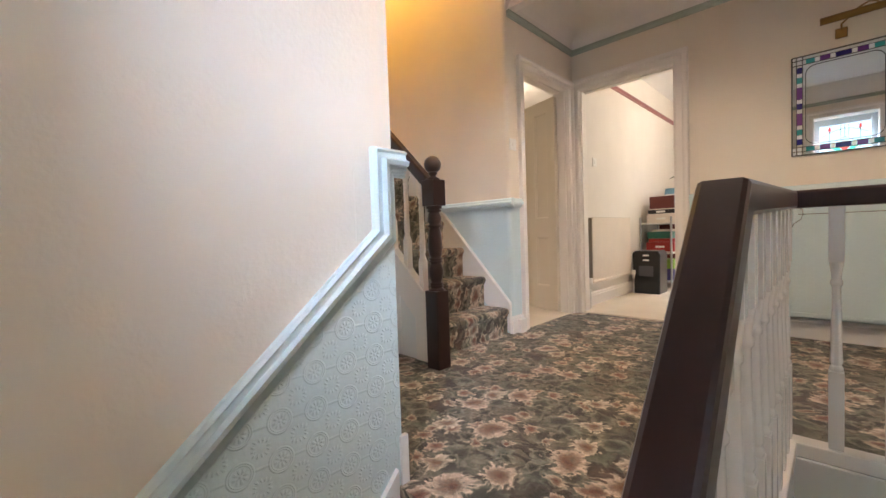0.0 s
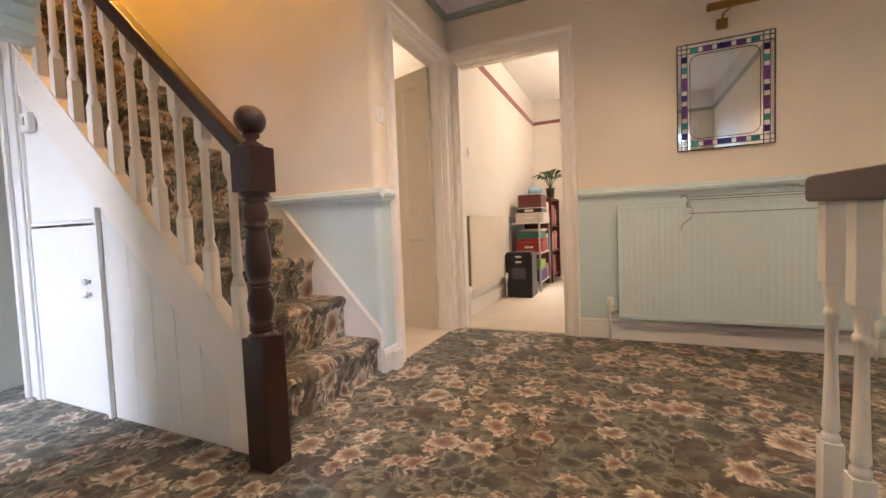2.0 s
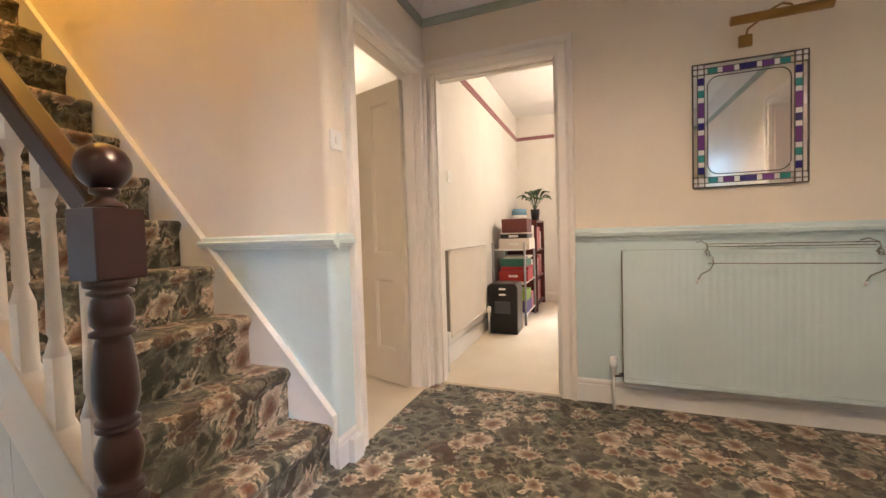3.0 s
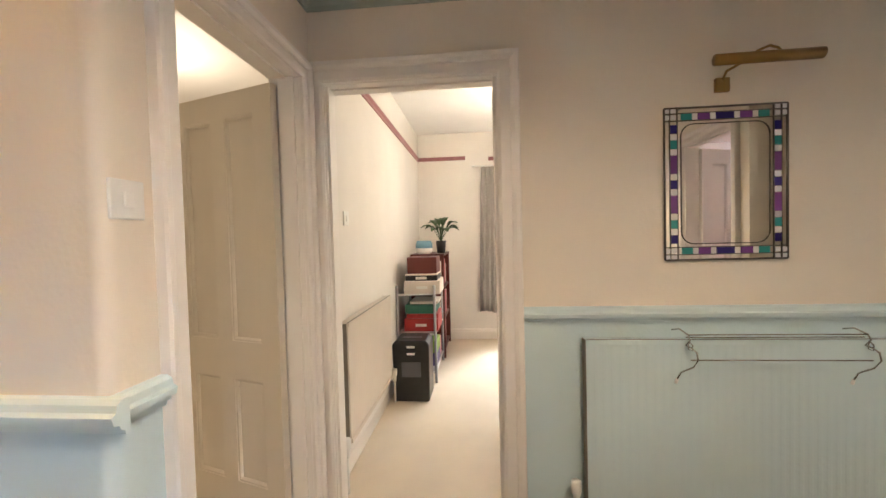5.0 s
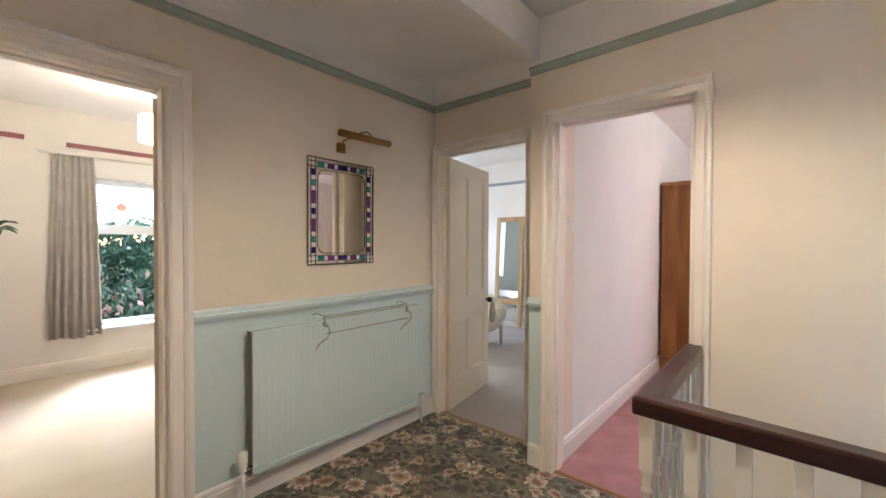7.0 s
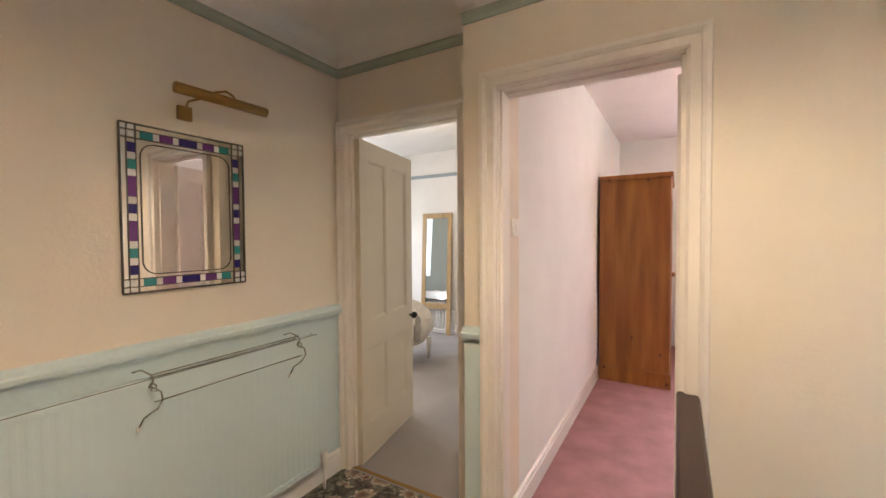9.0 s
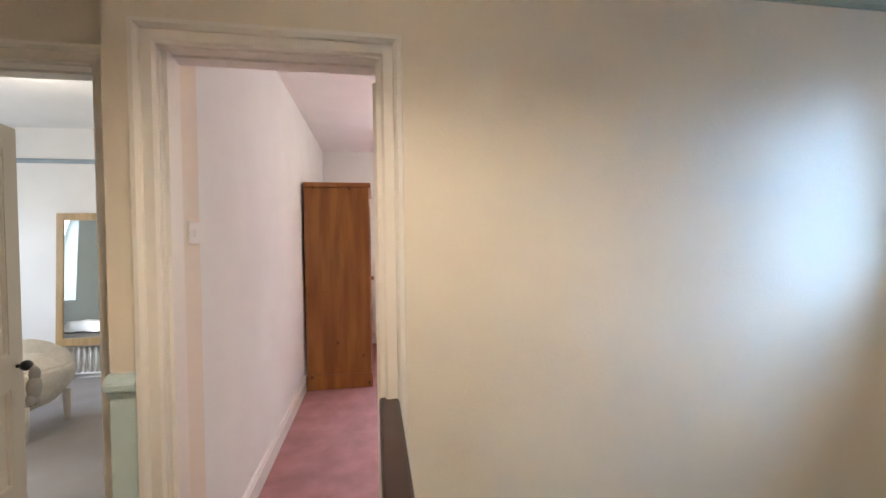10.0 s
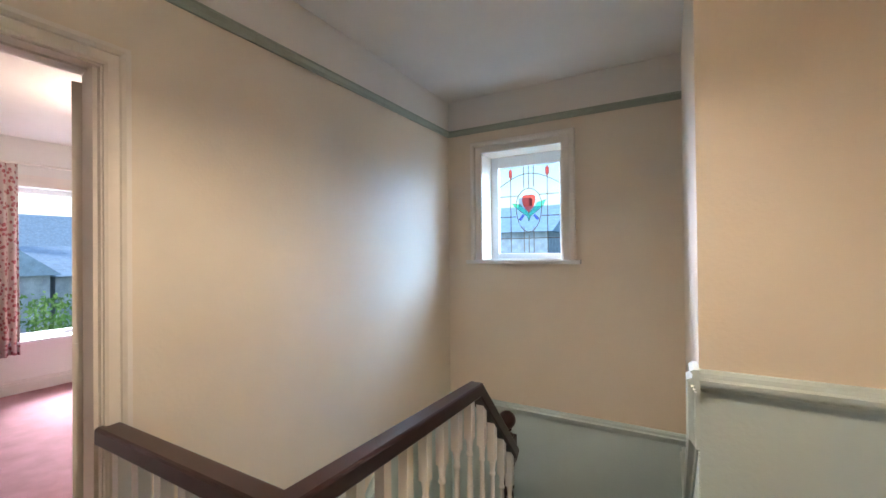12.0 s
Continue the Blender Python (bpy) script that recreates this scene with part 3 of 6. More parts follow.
def ceilings():
    block("ceiling_stairwell", XS - T, X2 + T, YW, 2.50, CEILZ, CEILZ + 0.1, CEIL)
    block("ceiling_hall_middle", X0 - T, XS - T, YN - T, 2.50, CEILZ, CEILZ + 0.1, CEIL)
    block("ceiling_hall_west", -3.6, X0 - T, YN - T, 1.62, CEILZ, CEILZ + 0.1, CEIL)
    block("ceiling_unseen_room", -3.6, XS - T, -0.6, YN - T, CEILZ, CEILZ + 0.1, CEIL)
    block("ceiling_office", -1.91, 1.0, Y1 + T, 6.85, CEILZ, CEILZ + 0.1, CEIL)
    block("ceiling_grey_room", X3 + T, 4.1, 2.51, 6.0, CEILZ, CEILZ + 0.1, CEIL)
    block("ceiling_pink_room", X2 + T, 4.9, -1.2, 2.42, CEILZ, CEILZ + 0.1, CEIL)
    block("ceiling_west_room", -4.6, X0 - T, Y0 + T, 6.0, CEILZ, CEILZ + 0.1, CEIL)
    block("ceiling_upper_stair", -5.0, X0, 1.55, Y0, 5.0, 5.1, CEIL)
    block("wall_upper_stair", -5.0, X0, 1.52, 1.62, CEILZ + 0.1, 5.0, CREAM)
    block("wall_upper_stair_end", X0 - T, X0 - T + 0.1, 1.62, Y0, CEILZ + 0.1, 5.0, CREAM)
    block("ceiling_beam", X0, X2, 2.50, 2.575, 2.385, CEILZ + 0.1, CEIL)
    # coved ceiling over the far end of the landing
    bm = bmesh.new()
    box(bm, X0, X3, 2.575, Y1, LOWC, LOWC + 0.1)
    r = LOWC - PIC_LOW - 0.022
    pts = [(0.0, 0.0)] + [(r * math.sin(a), r * 1.25 * (1 - math.cos(a))) for a in [math.pi / 2 * i / 8 for i in range(9)]] + [(r, 0.0)]
    for path, n in (([(X0, Y1, PIC_LOW + 0.022), (X3, Y1, PIC_LOW + 0.022)], (0, -1, 0)), ([(X3, Y1, PIC_LOW + 0.022), (X3, STEP, PIC_LOW + 0.022)], (-1, 0, 0)), ([(X0, Y0, PIC_LOW + 0.022), (X0, Y1, PIC_LOW + 0.022)], (1, 0, 0))):
        sweep(bm, [(v, u) for v, u in pts], path, n)
    bm.normal_update()
    setting("ceiling_landing", bm, CEIL)


def trims():
    def frame_of(name, pts, n, wide=1.0, mat=GLOSS):
        nn, a, towards = Vector(n), Vector(pts[1]) - Vector(pts[0]), Vector(pts[2]) - Vector(pts[1])
        s = -1 if nn.cross(a).dot(towards) > 0 else 1
        bm = bmesh.new()
        sweep(bm, [(s * u * wide, v) for u, v in ARCH], pts, n)
        setting(name, bm, mat)

    frame_of("trim_office_door", [(A0, Y1, 0), (A0, Y1, HEAD), (A1, Y1, HEAD), (A1, Y1, 0)], (0, -1, 0), 0.98)
    frame_of("trim_west_door", [(X0, B0, 0), (X0, B0, HEAD), (X0, B1, HEAD), (X0, B1, 0)], (1, 0, 0), 0.8)
    frame_of("trim_pink_door", [(X2, C1, 0), (X2, C1, CHEAD), (X2, C0, CHEAD), (X2, C0, 0)], (-1, 0, 0), 0.75)
    frame_of("trim_grey_door", [(X3, D1, 0), (X3, D1, HEAD), (X3, D0, HEAD), (X3, D0, 0)], (-1, 0, 0), 0.66)
    # linings of the openings, with the stop that the leaf shuts on
    for name, (x0, x1, y0, y1), z, axis in (("lining_office_door", (A0, A1, Y1, Y1 + T), HEAD, "y"), ("lining_west_door", (X0 - T, X0, B0, B1), HEAD, "x"),
                                            ("lining_pink_door", (X2, X2 + T, C0, C1), CHEAD, "x"), ("lining_grey_door", (X3, X3 + T, D0, D1), HEAD, "x")):
        bm = bmesh.new()
        t, e = 0.004, 0.002
        if axis == "y":
            box(bm, x0, x0 + t, y0 - e, y1 + e, 0.004, z), box(bm, x1 - t, x1, y0 - e, y1 + e, 0.004, z), box(bm, x0 + t, x1 - t, y0 - e, y1 + e, z - t, z)
            box(bm, x0 + t, x0 + t + 0.012, y0 + 0.02, y1 - 0.045, 0.004, z - t), box(bm, x1 - t - 0.012, x1 - t, y0 + 0.02, y1 - 0.045, 0.004, z - t), box(bm, x0 + 0.018, x1 - 0.018, y0 + 0.05, y1 - 0.045, z - t - 0.008, z - t)
        else:
            s0, s1 = (x0 + 0.045, x1 - 0.02) if x0 < 0 else (x0 + 0.02, x1 - 0.045)
            box(bm, x0 - e, x1 + e, y0, y0 + t, 0.004, z), box(bm, x0 - e, x1 + e, y1 - t, y1, 0.004, z), box(bm, x0 - e, x1 + e, y0 + t, y1 - t, z - t, z)
            box(bm, s0, s1, y0 + t, y0 + t + 0.012, 0.004, z - t), box(bm, s0, s1, y1 - t - 0.012, y1 - t, 0.004, z - t), box(bm, s0 + 0.03 * (x0 > 0), s1 - 0.03 * (x0 < 0), y0 + 0.018, y1 - 0.018, z - t - 0.008, z - t)
        setting(name, bm, GLOSS)
    # dado rails
    along("dado_rail_north", RAILP, [(A1 + 0.093, Y1, DADO), (X3 - 0.03, Y1, DADO)], (0, -1, 0), MINT_RAIL)
    along("dado_rail_near", RAILP, [(XS + 0.002, YN, DADO + 0.008), (-2.52, YN, DADO + 0.008)], (0, 1, 0), MINT_RAIL)
    bm = bmesh.new()
    sweep(bm, RAILP, [(-2.50, Y0, DADO + 0.01), (X0 + 0.042, Y0, DADO + 0.01)], (0, -1, 0))
    sweep(bm, RAILP, [(X0, Y0, DADO + 0.01), (X0, B0 - 0.076, DADO + 0.01)], (1, 0, 0))
    setting("dado_rail_west", bm, MINT_RAIL)
    along("dado_rail_between_doors", RAILP, [(X2, STEP, DADO), (X2, C1 + 0.071, DADO)], (-1, 0, 0), MINT_RAIL)
    # the rail on the stair wall climbs with the steps and turns up to the landing rail
    bm = bmesh.new()
    sweep(bm, RAIL_NEAR, [(XS, YW, 0.13), (XS, -0.01, 0.13), (XS, 0.705, 0.755), (XS, 0.705, 0.968), (XS, YN + 0.040, 0.968)], (1, 0, 0))
    setting("dado_rail_stair_side", bm, MINT_RAIL)
    bm = bmesh.new()
    prism(bm, [(XS, YW, HALF), (XS, YW, 0.13), (XS, -0.01, 0.13), (XS, 0.705, 0.755), (XS, 0.705, 0.94), (XS, YN - 0.004, 0.94), (XS, YN - 0.004, 0), (XS, YN - 0.02, HALF)], (0.004, 0, 0))
    setting("dado_paper_stair_side", bm, ANAGLYPTA)
    bm = bmesh.new()
    box(bm, XS - 0.004, XS + 0.0008, YN - T - 0.003, 0.69, 0.72, 1.01)
    setting("wall_stair_side_end", bm, CREAM)
    along("dado_rail_window_wall", RAILP, [(X2, YW, 0.215), (XS, YW, 0.215)], (0, 1, 0), MINT_RAIL)
    bm = bmesh.new()
    sweep(bm, RAILP, [(X2, 0.24, 0.155), (X2, YW + 0.04, 0.155)], (-1, 0, 0))
    sweep(bm, RAILP, [(X2, 2.4, -1.95), (X2, 0.24, 0.155)], (-1, 0, 0))
    setting("dado_rail_lower_stair", bm, MINT_RAIL)
    bm = bmesh.new()
    prism(bm, [(X2, YW, HALF), (X2, YW, 0.155), (X2, 0.24, 0.155), (X2, 2.4, -1.95), (X2, 2.4, -2.7), (X2, YW, -2.7)], (-0.004, 0, 0))
    setting("dado_paint_lower_stair", bm, MINT)
    # picture rails
    along("picture_rail_north", PICP, [(X0, Y1, PIC_LOW), (X3, Y1, PIC_LOW)], (0, -1, 0), PIC_RAIL)
    along("picture_rail_west", PICP, [(X0, Y0 + 0.02, PIC_LOW), (X0, Y1, PIC_LOW)], (1, 0, 0), PIC_RAIL)
    along("picture_rail_grey_door", PICP, [(X3, Y1, PIC_LOW), (X3, STEP, PIC_LOW)], (-1, 0, 0), PIC_RAIL)
    along("picture_rail_pink_door", PICP, [(X2, STEP, PIC - 0.01), (X2, YW, PIC + 0.02)], (-1, 0, 0), PIC_RAIL)
    along("picture_rail_window", PICP, [(X2, YW, PIC + 0.02), (XS, YW, PIC + 0.02)], (0, 1, 0), PIC_RAIL)
    for nm, pts, n in (("frieze_pink_door", [(X2, STEP), (X2, YW)], (-1, 0)), ("frieze_window", [(X2, YW), (XS, YW)], (0, 1))):
        (xa, ya), (xb, yb) = pts
        block(nm, min(xa, xb) + min(0, n[0]) * 0.003, max(xa, xb), min(ya, yb), max(ya, yb) + max(0, n[1]) * 0.003, PIC + 0.02, CEILZ, CEIL)
    # skirting boards
    along("baseboard_north", SKIRT, [(A1 + 0.093, Y1, 0), (X3, Y1, 0)], (0, -1, 0), WHITE)
    along("baseboard_near", SKIRT, [(XS, YN, 0), (-2.52, YN, 0)], (0, 1, 0), WHITE)
    along("baseboard_between_doors", SKIRT, [(X2, STEP, 0), (X2, C1 + 0.071, 0)], (-1, 0, 0), WHITE)
    bm = bmesh.new()
    sweep(bm, SKIRT, [(X0, Y0 - 0.02, 0), (X0, B0 - 0.076, 0)], (1, 0, 0))
    box(bm, X0 + 0.018, X0 + 0.05, 2.50, 2.575, 0, 0.105)
    setting("baseboard_stair_foot", bm, WHITE, bevel=0.004)
    bm = bmesh.new()
    top = lambda x: 0.228 + 1.065 * (-1.775 - x)
    x1 = -4.6
    prism(bm, [(X0 - 0.005, Y0, 0.0), (X0 - 0.005, Y0, 0.215), (x1, Y0, top(x1)), (x1, Y0, top(x1) - 0.6)], (0, -0.022, 0))
    prism(bm, [(X0 - 0.005, Y0, 0.215), (X0 - 0.005, Y0, 0.232), (x1, Y0, top(x1) + 0.017), (x1, Y0, top(x1))], (0, -0.032, 0))
    setting("stair_skirting", bm, WHITE)
    along("baseboard_office_west", SKIRT, [(-1.78, Y1 + T, 0), (-1.78, 6.85, 0)], (1, 0, 0), GLOSS)
    along("baseboard_office_north", SKIRT, [(-1.78, 6.85, 0), (1.0, 6.85, 0)], (0, -1, 0), GLOSS)
    along("baseboard_pink_north", SKIRT, [(X2 + T, 2.42, 0), (4.9, 2.42, 0)], (0, -1, 0), WHITE)
    along("baseboard_pink_east", SKIRT, [(4.9, 2.42, 0), (4.9, -1.2, 0)], (-1, 0, 0), WHITE)
    along("baseboard_grey_east", SKIRT, [(4.1, 6.0, 0), (4.1, 2.51, 0)], (-1, 0, 0), WHITE)
    along("picture_rail_office_west", PICP, [(-1.78, Y1 + T, 2.30), (-1.78, 6.85, 2.30)], (1, 0, 0), MAROON)
    along("picture_rail_office_north", PICP, [(-1.78, 6.85, 2.30), (-1.17, 6.85, 2.30)], (0, -1, 0), MAROON)
    along("picture_rail_office_window", PICP, [(-0.88, 6.85, 2.28), (1.0, 6.85, 2.28)], (0, -1, 0), MAROON)
    along("picture_rail_grey_room", PICP, [(4.1, 6.0, 2.275), (4.1, 2.51, 2.275)], (-1, 0, 0), BLUE_RAIL)


def step_shape(bm, run, x0, x1, z, go, rise, axis="x", sign=-1):
    """One carpeted step with a rounded nose: its front at run, going on along sign."""
    r = 0.022
    prof = [(0.004, -rise), (0.002, -3 * r), (-0.010, -2 * r), (-0.017, -1.4 * r), (-0.016, -0.8 * r), (-0.006, -0.25 * r), (0.012, 0.0), (go + 0.02, 0.0), (go + 0.02, -rise)]
    if axis == "x":
        prism(bm, [(run + sign * u, x0, z + v) for u, v in prof], (0, x1 - x0, 0))
    else:
        prism(bm, [(x0, run + sign * u, z + v) for u, v in prof], (x1 - x0, 0, 0))


def baluster(name, parent, x, y, z0, z1, mat=WHITE, turned=True, half=0.018):
    bm = bmesh.new()
    h = z1 - z0
    lo, hi = z0 + 0.26 * min(1, h / 0.8), z1 - 0.17
    box(bm, x - half, x + half, y - half, y + half, z0, lo)
    box(bm, x - half, x + half, y - half, y + half, hi, z1 + 0.02)
    s = half / 0.018
    prof = [(0.0165, lo), (0.017, lo + 0.012), (0.012, lo + 0.02), (0.0165, lo + 0.03), (0.015, lo + 0.05), (0.0115, lo + (hi - lo) * 0.5), (0.0105, hi - 0.075), (0.015, hi - 0.068), (0.015, hi - 0.060), (0.011, hi - 0.052), (0.0145, hi - 0.02), (0.0165, hi - 0.008), (0.0165, hi)] if turned else [(0.023, lo), (0.015, lo + 0.03), (0.015, hi - 0.03), (0.023, hi)]
    lathe(bm, [(r * s, z) for r, z in prof], x, y, 10 if turned else 8)
    part(name, bm, mat, parent, bevel=0.0015)


def newel_post(name, parent, x, y, z0, top, half=0.043):
    """Square foot, turned shaft, square block and ball; top is the ball's top."""
    post = thing(name, "dark mahogany newel post", "")
    del post["label"]
    post.parent = parent
    b1, b0 = top - 0.135, top - 0.28
    foot = z0 + min(0.44, (b0 - z0) * 0.5)
    bm = bmesh.new()
    box(bm, x - half, x + half, y - half, y + half, z0, foot)
    part("post_foot", bm, DARK, post, bevel=0.003)
    h = b0 - foot
    bm = bmesh.new()
    prof = [(0.043, 0), (0.043, 0.012), (0.033, 0.030), (0.030, 0.040), (0.037, 0.050), (0.037, 0.060), (0.030, 0.068), (0.037, 0.078), (0.037, 0.088), (0.027, 0.100), (0.033, 0.14), (0.039, 0.20), (0.039, 0.25), (0.031, 0.31), (0.026, 0.33),
            (0.036, 0.342), (0.036, 0.352), (0.028, 0.360), (0.036, 0.370), (0.036, 0.380), (0.027, 0.392), (0.034, 0.43), (0.038, 0.50), (0.036, 0.60), (0.030, 0.72), (0.026, 0.745), (0.037, 0.757), (0.037, 0.772), (0.027, 0.785),
            (0.035, 0.81), (0.036, 0.86), (0.031, 0.91), (0.026, 0.925), (0.037, 0.937), (0.037, 0.950), (0.029, 0.958), (0.041, 0.970), (0.042, 1.0)]
    lathe(bm, [(r * half / 0.043, foot + v * h) for r, v in prof], x, y, 20)
    part("turned_shaft", bm, DARK, post)
    bm = bmesh.new()
    box(bm, x - half, x + half, y - half, y + half, b0, b1)
    part("post_block", bm, DARK, post, bevel=0.003)
    bm = bmesh.new()
    lathe(bm, [(0.036, b1), (0.037, b1 + 0.008), (0.018, b1 + 0.018), (0.016, b1 + 0.026), (0.026, b1 + 0.032), (0.026, b1 + 0.040), (0.018, b1 + 0.046)] + [(0.049 * math.sin(a), b1 + 0.086 - 0.049 * math.cos(a)) for a in [0.42 + (math.pi - 0.44) * i / 12 for i in range(13)]], x, y, 20)
    part("ball_finial", bm, DARK, post)


def hand_rail(bm, pts, w=0.032, h=0.052):
    """A rail of rounded section: pts along its upper middle."""
    prof = [(-w, -h + 0.006), (-w + 0.004, -h), (w - 0.004, -h), (w, -h + 0.006), (w, -0.009), (w - 0.003, -0.003), (w - 0.009, 0), (-w + 0.009, 0), (-w + 0.003, -0.003), (-w, -0.009)]
    pts = [Vector(p) for p in pts]
    rings = []
    for i, p in enumerate(pts):
        a = (p - pts[i - 1]).normalized() if i else (pts[1] - p).normalized()
        b = (pts[i + 1] - p).normalized() if i < len(pts) - 1 else a
        d = (a + b).normalized()
        k = 1 / max(0.4, d.dot(a))
        flat = Vector((d.x, d.y, 0)).normalized()
        side = flat.cross(Vector((0, 0, 1))).normalized()
        turn = abs(Vector((a.x, a.y, 0)).normalized().dot(Vector((b.x, b.y, 0)).normalized())) < 0.99
        upv = side.cross(d).normalized()
        ring = []
        for u, v in prof:
            q = p + side * (u * (k if turn else 1)) + (Vector((0, 0, 1)) * v if turn else upv * (v * k))
            ring.append(bm.verts.new(q))
        rings.append(ring)
    n = len(prof)
    fs = [bm.faces.new((r[j], r[(j + 1) % n], s[(j + 1) % n], s[j])) for r, s in zip(rings, rings[1:]) for j in range(n)]
    fs += [bm.faces.new(rings[0]), bm.faces.new(rings[-1][::-1])]
    bmesh.ops.recalc_face_normals(bm, faces=fs)


def stair_down():
    for i in range(3):
        bm = bmesh.new()
        step_shape(bm, YN - 0.02 - i * GO, XS + 0.004, XR + 0.02, -(i + 1) * RISE, GO, RISE, "y", -1)
        setting("stair_step_down", bm, CARPET)
    bm = bmesh.new()
    prism(bm, [(XS, YN - 0.03, 0.06), (XS, YN - 0.03, -0.2), (XS, 0.0, HALF - 0.1), (XS, 0.0, HALF + 0.07)], (0.02, 0, 0))
    setting("stair_skirting_down", bm, WHITE)
    bm = bmesh.new()
    box(bm, XS - 0.005, XS + 0.012, YN - 0.012, YN + 0.018, 0.0, 0.15)
    setting("baseboard_stair_head", bm, WHITE, bevel=0.003)
    for i in range(10):
        bm = bmesh.new()
        step_shape(bm, 0.30 + i * GO, XR + 0.03, X2, HALF - (i + 1) * RISE, GO, RISE, "y", 1)
        setting("stair_step_lower", bm, CARPET)


def stair_up():
    st = thing("staircase_up", "carpeted staircase with cream strings, square balusters and a dark newel", "staircase")
    for i in range(UP_N):
        bm = bmesh.new()
        step_shape(bm, UP_X - i * UP_GO, 1.627, Y0 - 0.023, UP_Z + i * UP_RISE, UP_GO, UP_RISE if i else UP_Z)
        part("step", bm, CARPET, st)
    y0 = 1.59
    ztop = lambda x: 0.41 + 0.93 * (-1.77 - x)
    x1 = -3.9
    bm = bmesh.new()
    prism(bm, [(-1.69, y0, 0.0), (-1.69, y0, 0.335), (-1.77, y0, ztop(-1.77)), (x1, y0, ztop(x1)), (x1, y0, ztop(x1) - 0.24), (-1.86, y0, 0.25), (-1.86, y0, 0.0)], (0, 0.035, 0))
    part("outer_string", bm, GLOSS, st, bevel=0.003)
    bm = bmesh.new()
    prism(bm, [(-1.75, y0 - 0.012, ztop(-1.75) - 0.012), (-1.75, y0 - 0.012, ztop(-1.75) + 0.012), (x1, y0 - 0.012, ztop(x1) + 0.012), (x1, y0 - 0.012, ztop(x1) - 0.012)], (0, 0.055, 0))
    part("string_capping", bm, GLOSS, st, bevel=0.002)
    rail = lambda x: 1.055 + 0.95 * (-1.68 - x)
    bm = bmesh.new()
    hand_rail(bm, [(-1.67, y0 + 0.015, rail(-1.67)), (x1, y0 + 0.015, rail(x1))], 0.03, 0.06)
    part("handrail", bm, DARK, st)
    newel_post("newel", st, -1.652, 1.575, 0.0, 1.195, 0.047)
    for i in range(16):
        x = -1.79 - i * 0.134
        bm = bmesh.new()
        z0, z1, q, y = ztop(x), rail(x) - 0.035, 0.019, y0 + 0.015
        box(bm, x - q, x + q, y - q, y + q, z0 - 0.03, z0 + 0.17)
        box(bm, x - q, x + q, y - q, y + q, z1 - 0.13, z1)
        lathe(bm, [(0.026, z0 + 0.17), (0.017, z0 + 0.20), (0.0135, z0 + 0.215), (0.018, z0 + 0.225), (0.0145, (z0 + z1) / 2), (0.0145, z1 - 0.19), (0.018, z1 - 0.18), (0.0135, z1 - 0.165), (0.026, z1 - 0.13)], x, y, 8)
        part("baluster", bm, GLOSS, st)


def cupboard():
    cu = thing("understair_panelling", "white boarded panelling under the staircase with a low cupboard door", "panelling")
    y0 = 1.60
    top = lambda x: 0.36 + 0.93 * (-1.77 - x)
    xs = [-1.87, -2.01, -2.15, -2.29, -2.43, -2.597]
    for a, b in zip(xs, xs[1:]):
        bm = bmesh.new()
        prism(bm, [(a - 0.001, y0, 0), (a - 0.001, y0, top(a)), (b + 0.001, y0, top(b)), (b + 0.001, y0, 0)], (0, 0.02, 0))
        part("board", bm, WHITE, cu, bevel=0.0012)
    bm = bmesh.new()
    prism(bm, [(-2.60, y0, 0.874), (-3.33, y0, 0.874), (-3.33, y0, 1.72), (-2.60, y0, top(-2.60))], (0, 0.02, 0))
    part("upper_panel", bm, WHITE, cu)
    bm = bmesh.new()
    box(bm, -2.622, -2.599, y0 - 0.020, y0 - 0.001, 0, 0.92)
    part("cover_strip", bm, WHITE, cu, bevel=0.002)
    bm = bmesh.new()
    box(bm, -3.185, -2.628, y0 - 0.010, y0 + 0.012, 0.008, 0.848)
    door = part("cupboard_door", bm, WHITE, cu, "low flush white cupboard door", bevel=0.003)
    bm = bmesh.new()
    box(bm, -3.20, -2.625, y0 - 0.005, y0 + 0.015, 0.858, 0.872)
    part("door_head", bm, WHITE, cu)
    for z in (0.545, 0.60):
        bm = bmesh.new()
        tube(bm, [(-2.70, y0 - 0.010, z), (-2.70, y0 - 0.030, z)], 0.009, 10)
        tube(bm, [(-2.70, y0 - 0.026, z), (-2.70, y0 - 0.036, z)], 0.015, 12)
        part("pull_knob", bm, PLASTIC, door)
    for nm, x0, x1, f0, f1 in (("corner_board", -3.33, -3.19, -0.015, 0.005), ("outer_moulding", -3.33, -3.30, -0.035, -0.017), ("inner_moulding", -3.23, -3.20, -0.027, -0.017)):
        bm = bmesh.new()
        box(bm, x0, x1, y0 + f0, y0 + f1, 0, 2.5)
        part(nm, bm, WHITE, cu, bevel=0.003)
    d = thing("wall_sensor_box", "small white plastic box on the stair panelling", "control box")
    bm = bmesh.new()
    box(bm, -3.14, -3.06, 1.567, 1.598, 1.30, 1.39)
    part("housing", bm, PLASTIC, d, bevel=0.008)
    bm = bmesh.new()
    box(bm, -3.11, -3.09, 1.563, 1.567, 1.33, 1.365)
    part("face_plate", bm, GREYM, d)


